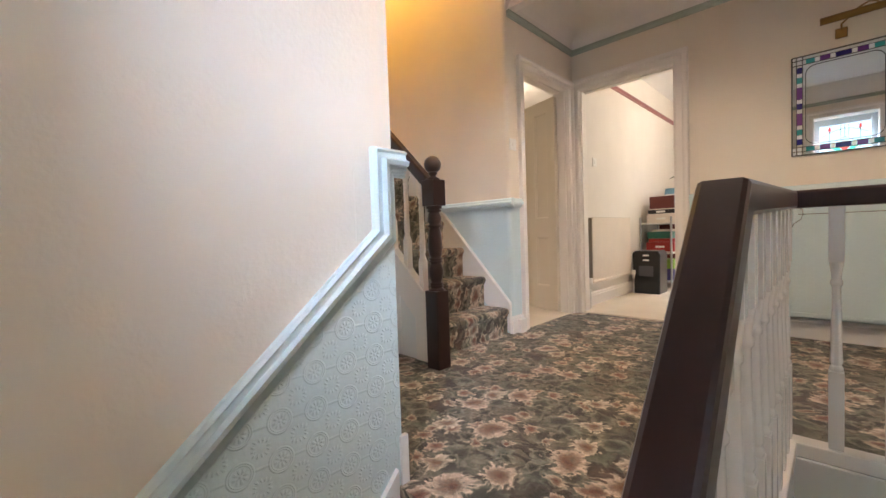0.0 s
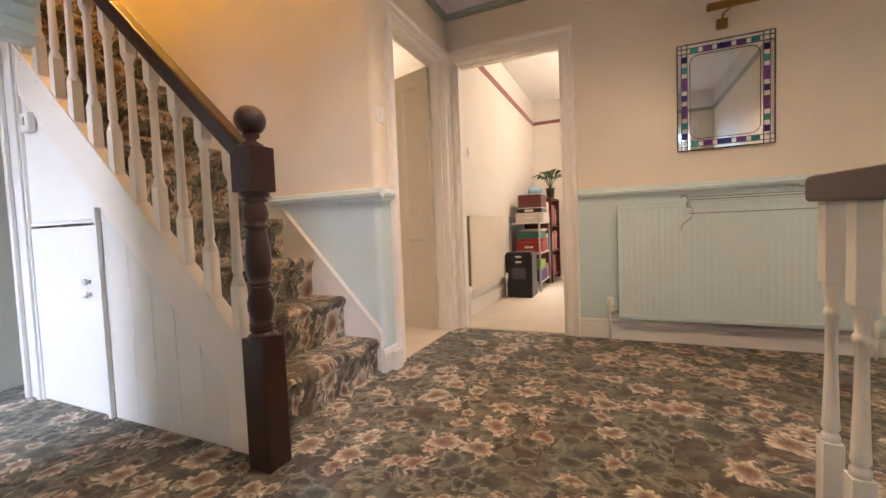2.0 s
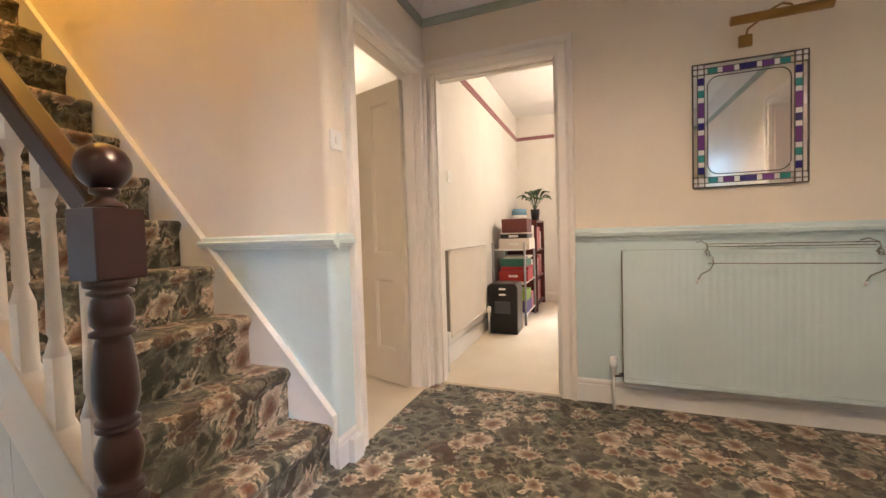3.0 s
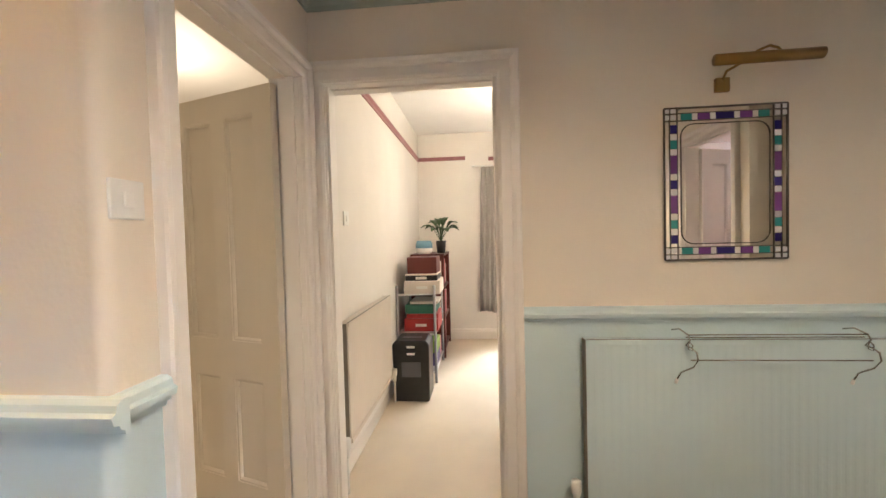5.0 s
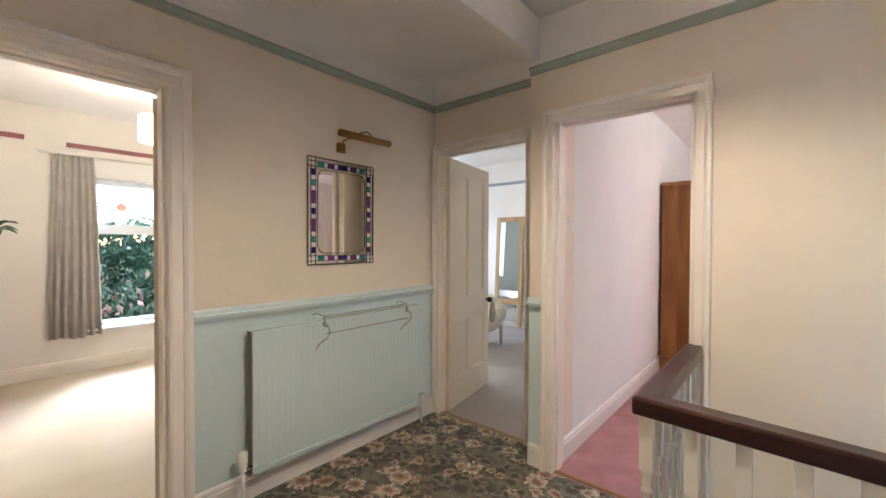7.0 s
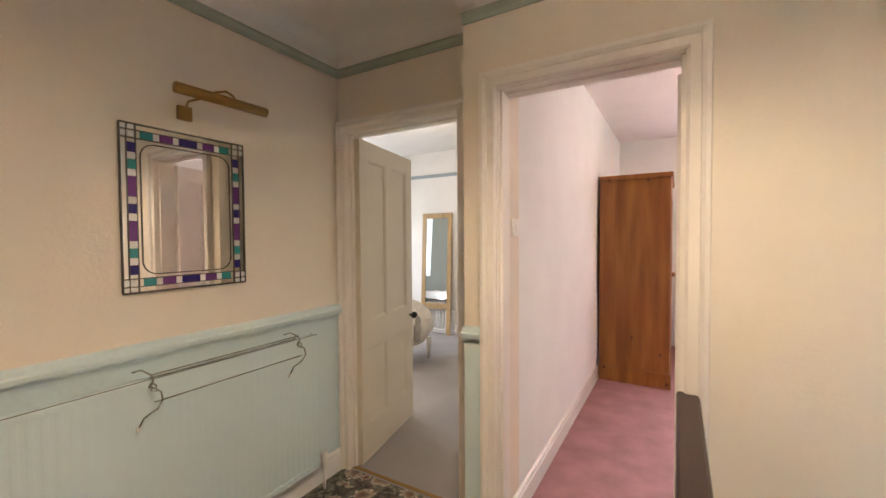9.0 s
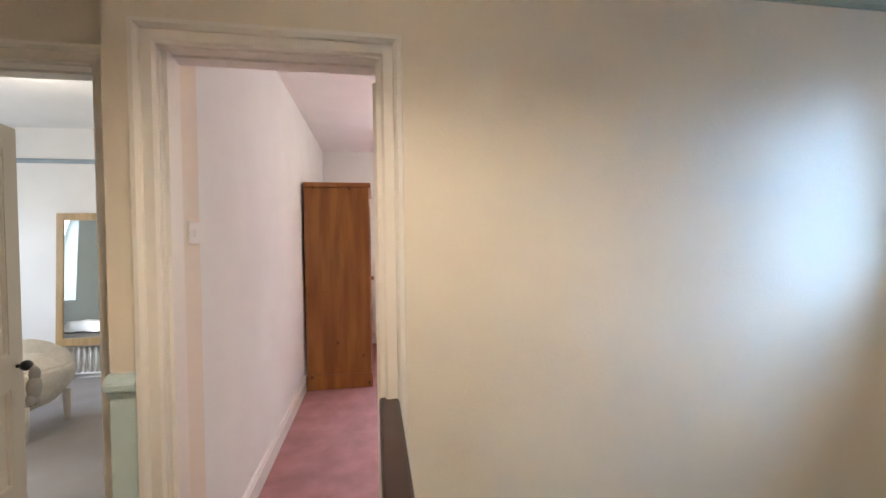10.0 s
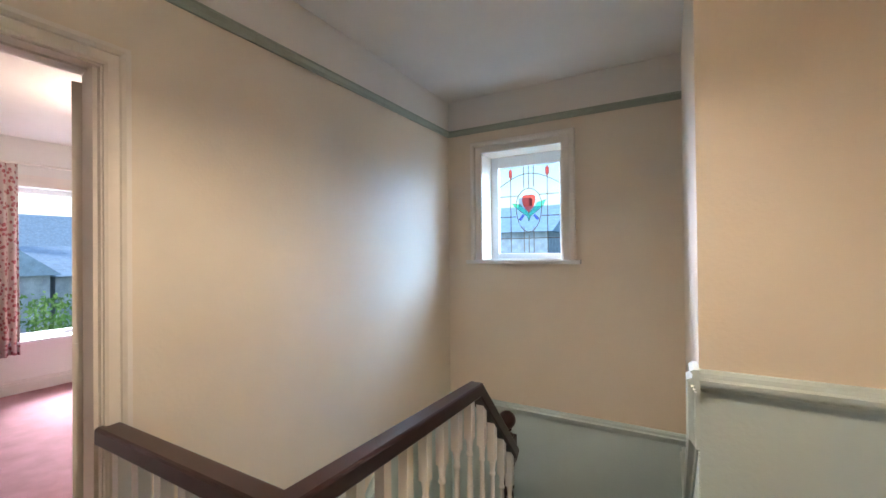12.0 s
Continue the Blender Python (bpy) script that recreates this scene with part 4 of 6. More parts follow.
def balustrade():
    st = thing("landing_balustrade", "white turned balusters under a dark mahogany handrail round the stairwell", "balustrade")
    top, bend = 0.856, 0.69
    bm = bmesh.new()
    hand_rail(bm, [(X2 - 0.002, YR, top), (XR, YR, top), (XR, bend, top - 0.035), (XR, 0.22, top - 0.52)], 0.034, 0.055)
    part("handrail", bm, DARK, st)
    bm = bmesh.new()
    box(bm, XR - 0.035, X2, YR - 0.03, YR + 0.035, 0.0, 0.045)
    box(bm, XR - 0.035, XR + 0.03, YN, YR - 0.03, 0.0, 0.045)
    part("base_rail", bm, WHITE, st, bevel=0.004)
    bm = bmesh.new()
    prism(bm, [(XR - 0.02, YN, 0.045), (XR - 0.02, 0.20, -0.43), (XR - 0.02, 0.20, -0.72), (XR - 0.02, YN, -0.24)], (0.045, 0, 0))
    box(bm, XR + 0.0, XR + 0.025, YN, YR - 0.045, -0.24, 0.0)
    part("string", bm, WHITE, st, bevel=0.003)
    for i in range(7):
        baluster("baluster", st, XR + i * 0.122, YR, 0.045, 0.80)
    for i in range(8):
        baluster("baluster", st, XR, YR - 0.118 * (i + 1), 0.045, 0.775)
    for y in (0.64, 0.52, 0.40, 0.29):
        z = top - 0.035 - 1.03 * (bend - y) - 0.075 if y < bend else 0.80
        baluster("baluster", st, XR, y, -0.86 * (YN - y) + 0.03, z)
    newel_post("newel", st, XR + 0.045, 0.20, HALF, 0.515)


def door_leaf(name, label, at, width, height, flip, knob=True, knob_mat=BLACK, hinge=True, mat=DOORP):
    """A four-panelled leaf hung on the line x=0, reaching along +x, 35 mm thick in y from 0."""
    d = thing(name, label, "door", at)
    t = 0.035
    st, mid, lock = 0.10, 0.09, 0.17
    xs = [0, st, width / 2 - mid / 2, width / 2 + mid / 2, width - st, width]
    zs = [0.012, 0.23, 0.70, 0.70 + lock, height - 0.11, height]
    bm = bmesh.new()
    for i in range(5):
        for j in range(5):
            hole = i in (1, 3) and j in (1, 3)
            if not hole:
                box(bm, xs[i], xs[i + 1], 0, t, zs[j], zs[j + 1])
    bmesh.ops.remove_doubles(bm, verts=bm.verts, dist=1e-5)
    part("leaf_frame", bm, mat, d)
    for i in (1, 3):
        for j in (1, 3):
            bm = bmesh.new()
            box(bm, xs[i], xs[i + 1], 0.013, t - 0.013, zs[j], zs[j + 1])
            for y, s in ((0.013, -1), (t - 0.013, 1)):
                m = [(0, 0), (0, 0.010), (0.008, 0.009), (0.016, 0.002), (0.016, 0)]
                pts = [(xs[i], y, zs[j]), (xs[i + 1], y, zs[j]), (xs[i + 1], y, zs[j + 1]), (xs[i], y, zs[j + 1])]
                n = Vector((0, s, 0))
                inward = n.cross(Vector((1, 0, 0))).z
                sweep(bm, [(u * (1 if inward > 0 else -1), v) for u, v in m], pts, n, True)
            part("door_panel", bm, mat, d)
    if knob:
        bm = bmesh.new()
        for s in (-1, 1):
            c = Vector((width - 0.05, t / 2 + s * 0.055, 0.80))
            r0 = bmesh.ops.create_uvsphere(bm, u_segments=14, v_segments=8, radius=0.026, matrix=Matrix.Translation(c))
            tube(bm, [(c.x, t / 2, 0.80), (c.x, c.y, 0.80)], 0.009, 8)
        for f in bm.faces:
            f.smooth = True
        part("door_knob", bm, knob_mat, d, "dark round door knob")
    if hinge:
        for z in (0.25, 1.02, 1.72):
            bm = bmesh.new()
            box(bm, -0.004, 0.0, 0.002, t - 0.002, z, z + 0.085)
            part("hinge", bm, mat, d)
    return d


def doors():
    door_leaf("door_west_room", "cream four-panelled interior door standing half open into the west room", pose(X0 - 0.092, B1 - 0.018, 0, 0, 0, 162), 0.64, 1.965, False)
    door_leaf("door_grey_room", "cream four-panelled door with a dark knob standing open over grey carpet", pose(X3 + 0.050, D1 - 0.050, 0, 0, 0, 10.5), 0.74, 1.975, False)
    door_leaf("door_office", "cream panelled door folded back open inside the office", pose(A1 + 0.012, Y1 + T + 0.004, 0, 0, 0, 52), 0.72, 1.985, False)
    door_leaf("door_pink_room", "white panelled door swung fully open into the pink room", pose(X2 + T + 0.004, C0 - 0.006, 0, 0, 0, -19.5), 0.60, 1.975, False, knob=False, mat=GLOSS)


def stair_window():
    """Deep-set stained glass window on the stairs."""
    w = tagged(new("window_stairs"), kind="structure")
    x0, x1, z0, z1, y = -0.245, 0.365, 1.33, 2.16, YW
    bm = bmesh.new()
    pts = [(x0, y, z0), (x0, y, z1), (x1, y, z1), (x1, y, z0)]
    s = -1 if Vector((0, 1, 0)).cross(Vector((0, 0, 1))).dot(Vector((1, 0, 0))) > 0 else 1
    sweep(bm, [(s * u, v) for u, v in ARCH], pts, (0, 1, 0))
    part("window_casing", bm, GLOSS, w)
    bm = bmesh.new()
    box(bm, x0 - 0.13, x1 + 0.13, y - 0.02, y + 0.05, z0 - 0.028, z0)
    box(bm, x0, x1, y - 0.2, y - 0.02, z0 - 0.0, z0 + 0.006)
    part("window_sill", bm, WHITE, w, bevel=0.005)
    fy = y - 0.20
    bm = bmesh.new()
    for a in ((x0, x0 + 0.055, z0, z1), (x1 - 0.06, x1, z0, z1), (x0 + 0.055, x1 - 0.06, z0, z0 + 0.05), (x0 + 0.055, x1 - 0.06, z1 - 0.085, z1)):
        box(bm, a[0], a[1], fy - 0.03, fy + 0.02, a[2], a[3])
    part("window_frame", bm, UPVC, w, bevel=0.004)
    gx0, gx1, gz0, gz1 = x0 + 0.055, x1 - 0.06, z0 + 0.05, z1 - 0.085
    gw, gh = gx1 - gx0, gz1 - gz0
    P = lambda u, v, yy=fy: (gx1 - u * gw, yy, gz0 + v * gh)
    bm = bmesh.new()
    box(bm, gx0, gx1, fy - 0.006, fy - 0.002, gz0, gz1)
    pane = part("window_pane", bm, LEADED, w)
    pane.visible_shadow = False

    def lead(pts, r=0.0034):
        bm = bmesh.new()
        tube(bm, [P(u, v) for u, v in pts], r, 5)
        part("lead_came", bm, LEAD, w)

    for v in (0.17, 0.42, 0.66):
        for a, b in (((0.0, 0.29), (0.71, 1.0)) if v == 0.42 else ((0.0, 0.34), (0.66, 1.0)) if v == 0.66 else ((0.0, 1.0),)):
            lead([(a, v), (b, v)])
    for u in (0.2, 0.8):
        lead([(u, 0.0), (u, 0.90)])
    for u in (0.42, 0.58):
        lead([(u, 0), (u, 0.3)])
        lead([(u, 0.93), (u, 1.0)]), lead([(u, 0.75), (u, 0.93)])
    lead([(0.5, 0), (0.5, 0.21)]), lead([(0.5, 0.74), (0.5, 1.0)])
    arc = [(0.0 + i / 16, 0.77 + 0.14 * math.sin(math.pi * i / 16)) for i in range(17)]
    lead(arc)
    drop = [(0.5 + 0.21 * math.sin(a), 0.54 + (0.20 if math.cos(a) > 0 else 0.30) * math.cos(a)) for a in [math.pi * 2 * i / 28 for i in range(29)]]
    lead(drop)

    def coloured(name, outline, mat):
        bm = bmesh.new()
        prism(bm, [P(u, v, fy - 0.0015) for u, v in outline], (0, 0.003, 0))
        ob = part(name, bm, mat, w)
        ob.visible_shadow = False
        lead(outline + [outline[0]], 0.0018)

    coloured("tulip_pane", [(0.5, 0.46), (0.42, 0.53), (0.39, 0.60), (0.40, 0.655), (0.46, 0.665), (0.5, 0.66), (0.54, 0.665), (0.60, 0.655), (0.61, 0.60), (0.58, 0.53)], RED_GL)
    coloured("leaf_pane", [(0.5, 0.36), (0.47, 0.42), (0.36, 0.48), (0.27, 0.53), (0.22, 0.575), (0.36, 0.56), (0.45, 0.49), (0.5, 0.455)], GREEN_GL)
    coloured("leaf_pane", [(0.5, 0.36), (0.53, 0.42), (0.64, 0.48), (0.73, 0.53), (0.78, 0.60), (0.64, 0.575), (0.55, 0.49), (0.5, 0.455)], GREEN_GL)
    coloured("bud_pane", [(0.33, 0.385), (0.40, 0.445), (0.43, 0.43), (0.37, 0.375)], BLUE_GL)
    coloured("bud_pane", [(0.67, 0.385), (0.60, 0.445), (0.57, 0.43), (0.63, 0.375)], BLUE_GL)
    for u in (0.2, 0.8):
        coloured("drop_pane", [(u, 0.855), (u - 0.028, 0.89), (u - 0.028, 0.95), (u, 0.985), (u + 0.028, 0.95), (u + 0.028, 0.89)], RED_GL)


def room_window(name, axis, at, a0, a1, z0, z1, lights, transom=None):
    """A plain white framed window in a wall: frame, bars, panes and sill."""
    w = tagged(new(name), kind="structure")

    def bx(bm, u0, u1, d0, d1, z_0, z_1):
        box(bm, *((u0, u1, d0, d1) if axis == "y" else (d0, d1, u0, u1)), z_0, z_1)

    bm = bmesh.new()
    f = 0.05
    for u0, u1, q0, q1 in ((a0, a0 + f, z0, z1), (a1 - f, a1, z0, z1), (a0 + f, a1 - f, z0, z0 + f), (a0 + f, a1 - f, z1 - f, z1)):
        bx(bm, u0, u1, at, at + 0.06, q0, q1)
    part("window_frame", bm, UPVC, w, bevel=0.004)
    for i in range(1, lights):
        u = a0 + (a1 - a0) * i / lights
        bm = bmesh.new()
        bx(bm, u - 0.03, u + 0.03, at, at + 0.058, z0 + f, z1 - f)
        part("mullion", bm, UPVC, w, bevel=0.003)
    if transom:
        bm = bmesh.new()
        bx(bm, a0 + f, a1 - f, at - 0.002, at + 0.056, transom - 0.05, transom + 0.05)
        part("transom", bm, UPVC, w, bevel=0.003)
    bm = bmesh.new()
    bx(bm, a0 + f, a1 - f, at + 0.025, at + 0.029, z0 + f, z1 - f)
    p = part("window_pane", bm, CLEAR, w)
    p.visible_shadow = False
    bm = bmesh.new()
    bx(bm, a0 - 0.04, a1 + 0.04, at - 0.20, at, z0 - 0.025, z0 + 0.003)
    part("window_sill", bm, UPVC, w, bevel=0.004)
    return w


def curtain(name, label, axis, at, a0, a1, z0, z1, mat, folds=6, depth=0.035, flare=0.06):
    c = thing(name, label, "curtain")
    n = folds * 8
    bm = bmesh.new()
    rows = []
    for j in range(9):
        v = j / 8
        z = z0 + (z1 - z0) * v
        row = []
        for i in range(n + 1):
            u = i / n
            k = depth * (0.55 + 0.45 * (1 - v)) * math.sin(2 * math.pi * folds * u + 0.6 * math.sin(5 * u + 2 * v))
            spread = 1 + flare * (1 - v) ** 0.7
            a = (a0 + a1) / 2 + (u - 0.5) * (a1 - a0) * spread
            row.append(bm.verts.new((a, at + k, z + 0.012 * math.sin(9 * u) * (1 - v)) if axis == "y" else (at + k, a, z + 0.012 * math.sin(9 * u) * (1 - v))))
        rows.append(row)
    for r, s in zip(rows, rows[1:]):
        for i in range(n):
            bm.faces.new((r[i], r[i + 1], s[i + 1], s[i])).smooth = True
    ob = part("drape", bm, mat, c)
    mod = ob.modifiers.new("cloth", "SOLIDIFY")
    mod.thickness = 0.004
    bm = bmesh.new()
    e0, e1 = a0 - 0.12, a1 + 1.5 * (1 if axis == "y" else -0.0) + 0.1
    if axis == "x":
        e0, e1 = a0 - 1.3, a1 + 0.1
    tube(bm, [(e0, at, z1 + 0.01), (e1, at, z1 + 0.01)] if axis == "y" else [(at, e0, z1 + 0.01), (at, e1, z1 + 0.01)], 0.012, 8)
    part("curtain_rail", bm, PLASTIC, c)
    return c


def radiator(name, label, axis, face, a0, a1, z0, z1, mat, out):
    """Panel radiator: face is the plane of its front, out the way it faces (+1 or -1)."""
    r = thing(name, label, "radiator")
    t = 0.055

    def bx(bm, u0, u1, d0, d1, q0, q1):
        lo, hi = min(face - out * d0, face - out * d1), max(face - out * d0, face - out * d1)
        box(bm, *((u0, u1, lo, hi) if axis == "y" else (lo, hi, u0, u1)), q0, q1)

    bm = bmesh.new()
    n = int((a1 - a0) / 0.033)
    w = (a1 - a0) / n
    line = []
    for i in range(n):
        u = a0 + i * w
        line += [(u, 0.004), (u + w * 0.30, 0.004), (u + w * 0.50, 0.0048), (u + w * 0.80, 0.0048)]
    line += [(a1, 0.004), (a1, 0.020), (a0, 0.020)]
    flat = [(u, face - out * d, z0 + 0.002) if axis == "y" else (face - out * d, u, z0 + 0.002) for u, d in line]
    prism(bm, flat, (0, 0, z1 - z0 - 0.004))
    part("front_panel", bm, mat, r)
    for q0, q1 in ((z0 + 0.0, z0 + 0.024), (z1 - 0.022, z1)):
        bm = bmesh.new()
        bx(bm, a0 + 0.004, a1 - 0.004, -0.002, 0.006, q0, q1)
        part("seam", bm, mat, r, bevel=0.001)
    bm = bmesh.new()
    bx(bm, a0 + 0.01, a1 - 0.01, 0.045, 0.058, z0, z1 - 0.005)
    for u in (a0 + 0.15, a1 - 0.15):
        bx(bm, u - 0.02, u + 0.02, 0.058, 0.075, z0 + 0.1, z1 - 0.1)
    part("back_panel", bm, mat, r)
    # shade of the gap behind the panel, painted as a brown band at each end
    for u0, u1 in ((a0 - 0.003, a0), (a1, a1 + 0.003)):
        bm = bmesh.new()
        bx(bm, u0, u1, 0.012, 0.062, z0 + 0.002, z1 - 0.004)
        part("end_shade", bm, SHADE_BROWN, r, "dark brown band for the shade at the radiator end")
    bm = bmesh.new()
    bx(bm, a0, a1, 0.020, 0.045, z1 - 0.006, z1 - 0.002)
    part("top_grille", bm, mat, r)
    # thin dark strip painted in for the shade line below the top grille
    bm = bmesh.new()
    bx(bm, a0 + 0.002, a1 - 0.002, 0.0045, 0.010, z1, z1 + 0.0015)
    part("grille_shade_line", bm, SHADE_BROWN, r, "dark line for the shade along the grille")
    return r


def valve(parent, x, y, z, head=PLASTIC):
    bm = bmesh.new()
    tube(bm, [(x, y, z), (x, y, 0.0)], 0.0075, 8)
    part("pipe", bm, PLASTIC, parent)
    bm = bmesh.new()
    lathe(bm, [(0.010, z - 0.03), (0.014, z - 0.025), (0.014, z + 0.01), (0.019, z + 0.015), (0.021, z + 0.03), (0.021, z + 0.065), (0.017, z + 0.07)], x, y, 12)
    part("valve_head", bm, head, parent)


def hall_things():
    r = radiator("hall_radiator", "long mint painted panel radiator under the dado rail", "y", 3.40, -0.585, 0.60, 0.155, 0.872, MINT, -1)
    valve(r, -0.635, 3.40, 0.22)
    bm = bmesh.new()
    tube(bm, [(-0.585, 3.42, 0.19), (-0.635, 3.40, 0.19)], 0.011, 8)
    part("valve_tail", bm, STEEL, r)
    valve(r, 0.645, 3.42, 0.14)
    # wire drying rack hooked over the radiator
    d = thing("drying_rack", "chrome wire airer hooked over the mint radiator", "drying rack")
    for z, y in ((0.900, 3.37), (0.886, 3.385), (0.806, 3.35)):
        bm = bmesh.new()
        tube(bm, [(-0.205, y, z), (0.44, y, z)], 0.0028, 6)
        part("rack_bar", bm, STEEL, d)
    for x in (-0.205, 0.44):
        bm = bmesh.new()
        tube(bm, [(x - 0.03, 3.44, 0.905), (x - 0.015, 3.41, 0.915), (x, 3.37, 0.900), (x + 0.003, 3.362, 0.880), (x - 0.008, 3.372, 0.858), (x + 0.008, 3.36, 0.850), (x + 0.022, 3.35, 0.835), (x + 0.024, 3.345, 0.806), (x + 0.014, 3.36, 0.775), (x - 0.022, 3.382, 0.748), (x - 0.036, 3.388, 0.715)], 0.0032, 6)
        tube(bm, [(x, 3.366, 0.875), (x + 0.012, 3.36, 0.86), (x + 0.010, 3.36, 0.84), (x - 0.002, 3.366, 0.845), (x, 3.366, 0.875)], 0.0025, 6)
        part("rack_bracket", bm, STEEL, d)
        bm = bmesh.new()
        tube(bm, [(x - 0.034, 3.387, 0.72), (x - 0.039, 3.389, 0.702)], 0.006, 6)
        part("rubber_tip", bm, PLASTIC, d)
    # mirror
    m = thing("leaded_wall_mirror", "rectangular mirror edged with leaded purple, indigo and teal glass", "mirror")
    x0, x1, z0, z1, y = -0.24, 0.236, 1.187, 1.812, 3.478
    bm = bmesh.new()
    box(bm, x0, x1, y + 0.002, Y1 - 0.001, z0, z1)
    part("mirror_glass", bm, SILVER, m)
    b, g = 0.022, 0.052
    for k, off in enumerate((0.0, b, g)):
        bm = bmesh.new()
        a = 0.0022
        for p, q in (((x0, z0 + off), (x1, z0 + off)), ((x0, z1 - off), (x1, z1 - off)), ((x0 + off, z0), (x0 + off, z1)), ((x1 - off, z0), (x1 - off, z1))):
            tube(bm, [(p[0], y, p[1]), (q[0], y, q[1])], a if off else 0.004, 6)
        part("lead_came", bm, LEAD, m)
    rr, e = 0.05, 0.066
    loop = []
    for cx, cz, s in ((x1 - e - rr, z1 - e - rr, 0), (x0 + e + rr, z1 - e - rr, 90), (x0 + e + rr, z0 + e + rr, 180), (x1 - e - rr, z0 + e + rr, 270)):
        loop += [(cx + rr * math.cos(radians(s + a)), y, cz + rr * math.sin(radians(s + a))) for a in range(0, 91, 15)]
    bm = bmesh.new()
    tube(bm, loop + [loop[0]], 0.0022, 6)
    part("inner_came", bm, LEAD, m)
    runs = [("v", (NAVY, PEARL, TEAL, PEARL, PURPLE, PEARL, NAVY, PEARL, PURPLE, PEARL, TEAL, PEARL, NAVY), (30, 20, 30, 20, 62, 20, 30, 20, 62, 20, 30, 20, 30)),
            ("h", (TEAL, PEARL, PURPLE, PEARL, NAVY, PEARL, PURPLE, PEARL, TEAL), (34, 17, 38, 17, 56, 17, 38, 17, 34))]
    for kind, mats, lens in runs:
        total = (z1 - z0 if kind == "v" else x1 - x0) - 2 * g - 0.03
        k = total / sum(lens)
        for side in (0, 1):
            c = (z0 if kind == "v" else x0) + g + 0.015
            for mt, ln in zip(mats, lens):
                bm = bmesh.new()
                l = ln * k
                if kind == "v":
                    u0 = x0 + b + 0.002 if side == 0 else x1 - g + 0.002
                    box(bm, u0, u0 + g - b - 0.004, y - 0.001, y + 0.0015, c + 0.001, c + l - 0.001)
                else:
                    u0 = z0 + b + 0.002 if side == 0 else z1 - g + 0.002
                    box(bm, c + 0.001, c + l - 0.001, y - 0.001, y + 0.0015, u0, u0 + g - b - 0.004)
                part("glass_tile", bm, mt, m)
                c += l
    for cx in (x0 + 0.012, x0 + 0.037, x1 - 0.012, x1 - 0.037):
        for cz in (z0 + 0.012, z0 + 0.037, z1 - 0.012, z1 - 0.037):
            bm = bmesh.new()
            box(bm, cx - 0.009, cx + 0.009, y - 0.001, y + 0.0015, cz - 0.009, cz + 0.009)
            part("glass_tile", bm, PEARL, m)
    # picture light
    l = thing("brass_picture_light", "unlit brushed brass picture light fixed above the leaded mirror", "picture light")
    bm = bmesh.new()
    box(bm, -0.04, 0.015, 3.470, Y1, 1.868, 1.925)
    part("wall_plate", bm, BRASS, l, bevel=0.004)
    bm = bmesh.new()
    tube(bm, [(-0.012, 3.475, 1.915), (-0.012, 3.45, 1.94), (0.02, 3.41, 1.955), (0.06, 3.38, 1.985), (0.10, 3.375, 2.0), (0.13, 3.375, 1.99), (0.14, 3.37, 1.97)], 0.005, 8)
    part("bent_arm", bm, BRASS, l)
    bm = bmesh.new()
    tube(bm, [(-0.105, 3.36, 1.952), (0.275, 3.36, 1.955)], 0.021, 18)
    part("tube_shade", bm, BRASS, l)
    # light switches
    for nm, axis, x, y, z in (("landing_light_switch", "x", X0, 2.515, 1.404), ("office_light_switch", "x", -1.78, 3.99, 1.43), ("pink_room_light_switch", "y", 0.93, 2.42, 1.43)):
        s = thing(nm, "square white plastic rocker light switch on the wall", "light switch")
        w = 0.042
        bm = bmesh.new()
        (box(bm, x, x + 0.009, y - w, y + w, z - w, z + w) if axis == "x" else box(bm, x - w, x + w, y - 0.009, y, z - w, z + w))
        part("face_plate", bm, PLASTIC, s, bevel=0.003)
        bm = bmesh.new()
        (box(bm, x + 0.009, x + 0.014, y - 0.012, y + 0.012, z - 0.016, z + 0.016) if axis == "x" else box(bm, x - 0.012, x + 0.012, y - 0.014, y - 0.009, z - 0.016, z + 0.016))
        part("rocker", bm, PLASTIC, s, bevel=0.002)
    # pendant
    p = thing("landing_pendant", "cream fabric pendant shade hanging over the landing", "pendant lamp")
    bm = bmesh.new()
    tube(bm, [(LAMP[0], LAMP[1], CEILZ), (LAMP[0], LAMP[1], 2.27)], 0.004, 6)
    part("flex", bm, PLASTIC, p)
    bm = bmesh.new()
    for r in (0.16, 0.157):
        a = [bm.verts.new((LAMP[0] + r * math.cos(q), LAMP[1] + r * math.sin(q), 2.125)) for q in [2 * math.pi * i / 28 for i in range(28)]]
        c = [bm.verts.new((LAMP[0] + r * 0.8 * math.cos(q), LAMP[1] + r * 0.8 * math.sin(q), 2.34)) for q in [2 * math.pi * i / 28 for i in range(28)]]
        for i in range(28):
            bm.faces.new((a[i], a[(i + 1) % 28], c[(i + 1) % 28], c[i])).smooth = True
    part("shade", bm, PLASTIC, p)


floors()
walls()
ceilings()
trims()
stair_down()
stair_up()
cupboard()
balustrade()
doors()
stair_window()
hall_things()


# ---- rooms beyond the landing ----
def simple_box(parent, name, mat, x0, x1, y0, y1, z0, z1, label="", bevel=0.003):
    bm = bmesh.new()
    box(bm, x0, x1, y0, y1, z0, z1)
    return part(name, bm, mat, parent, label, bevel=bevel)


def colour(name, c, rough=0.5):
    return material(name, c, rough, vary=0.05)


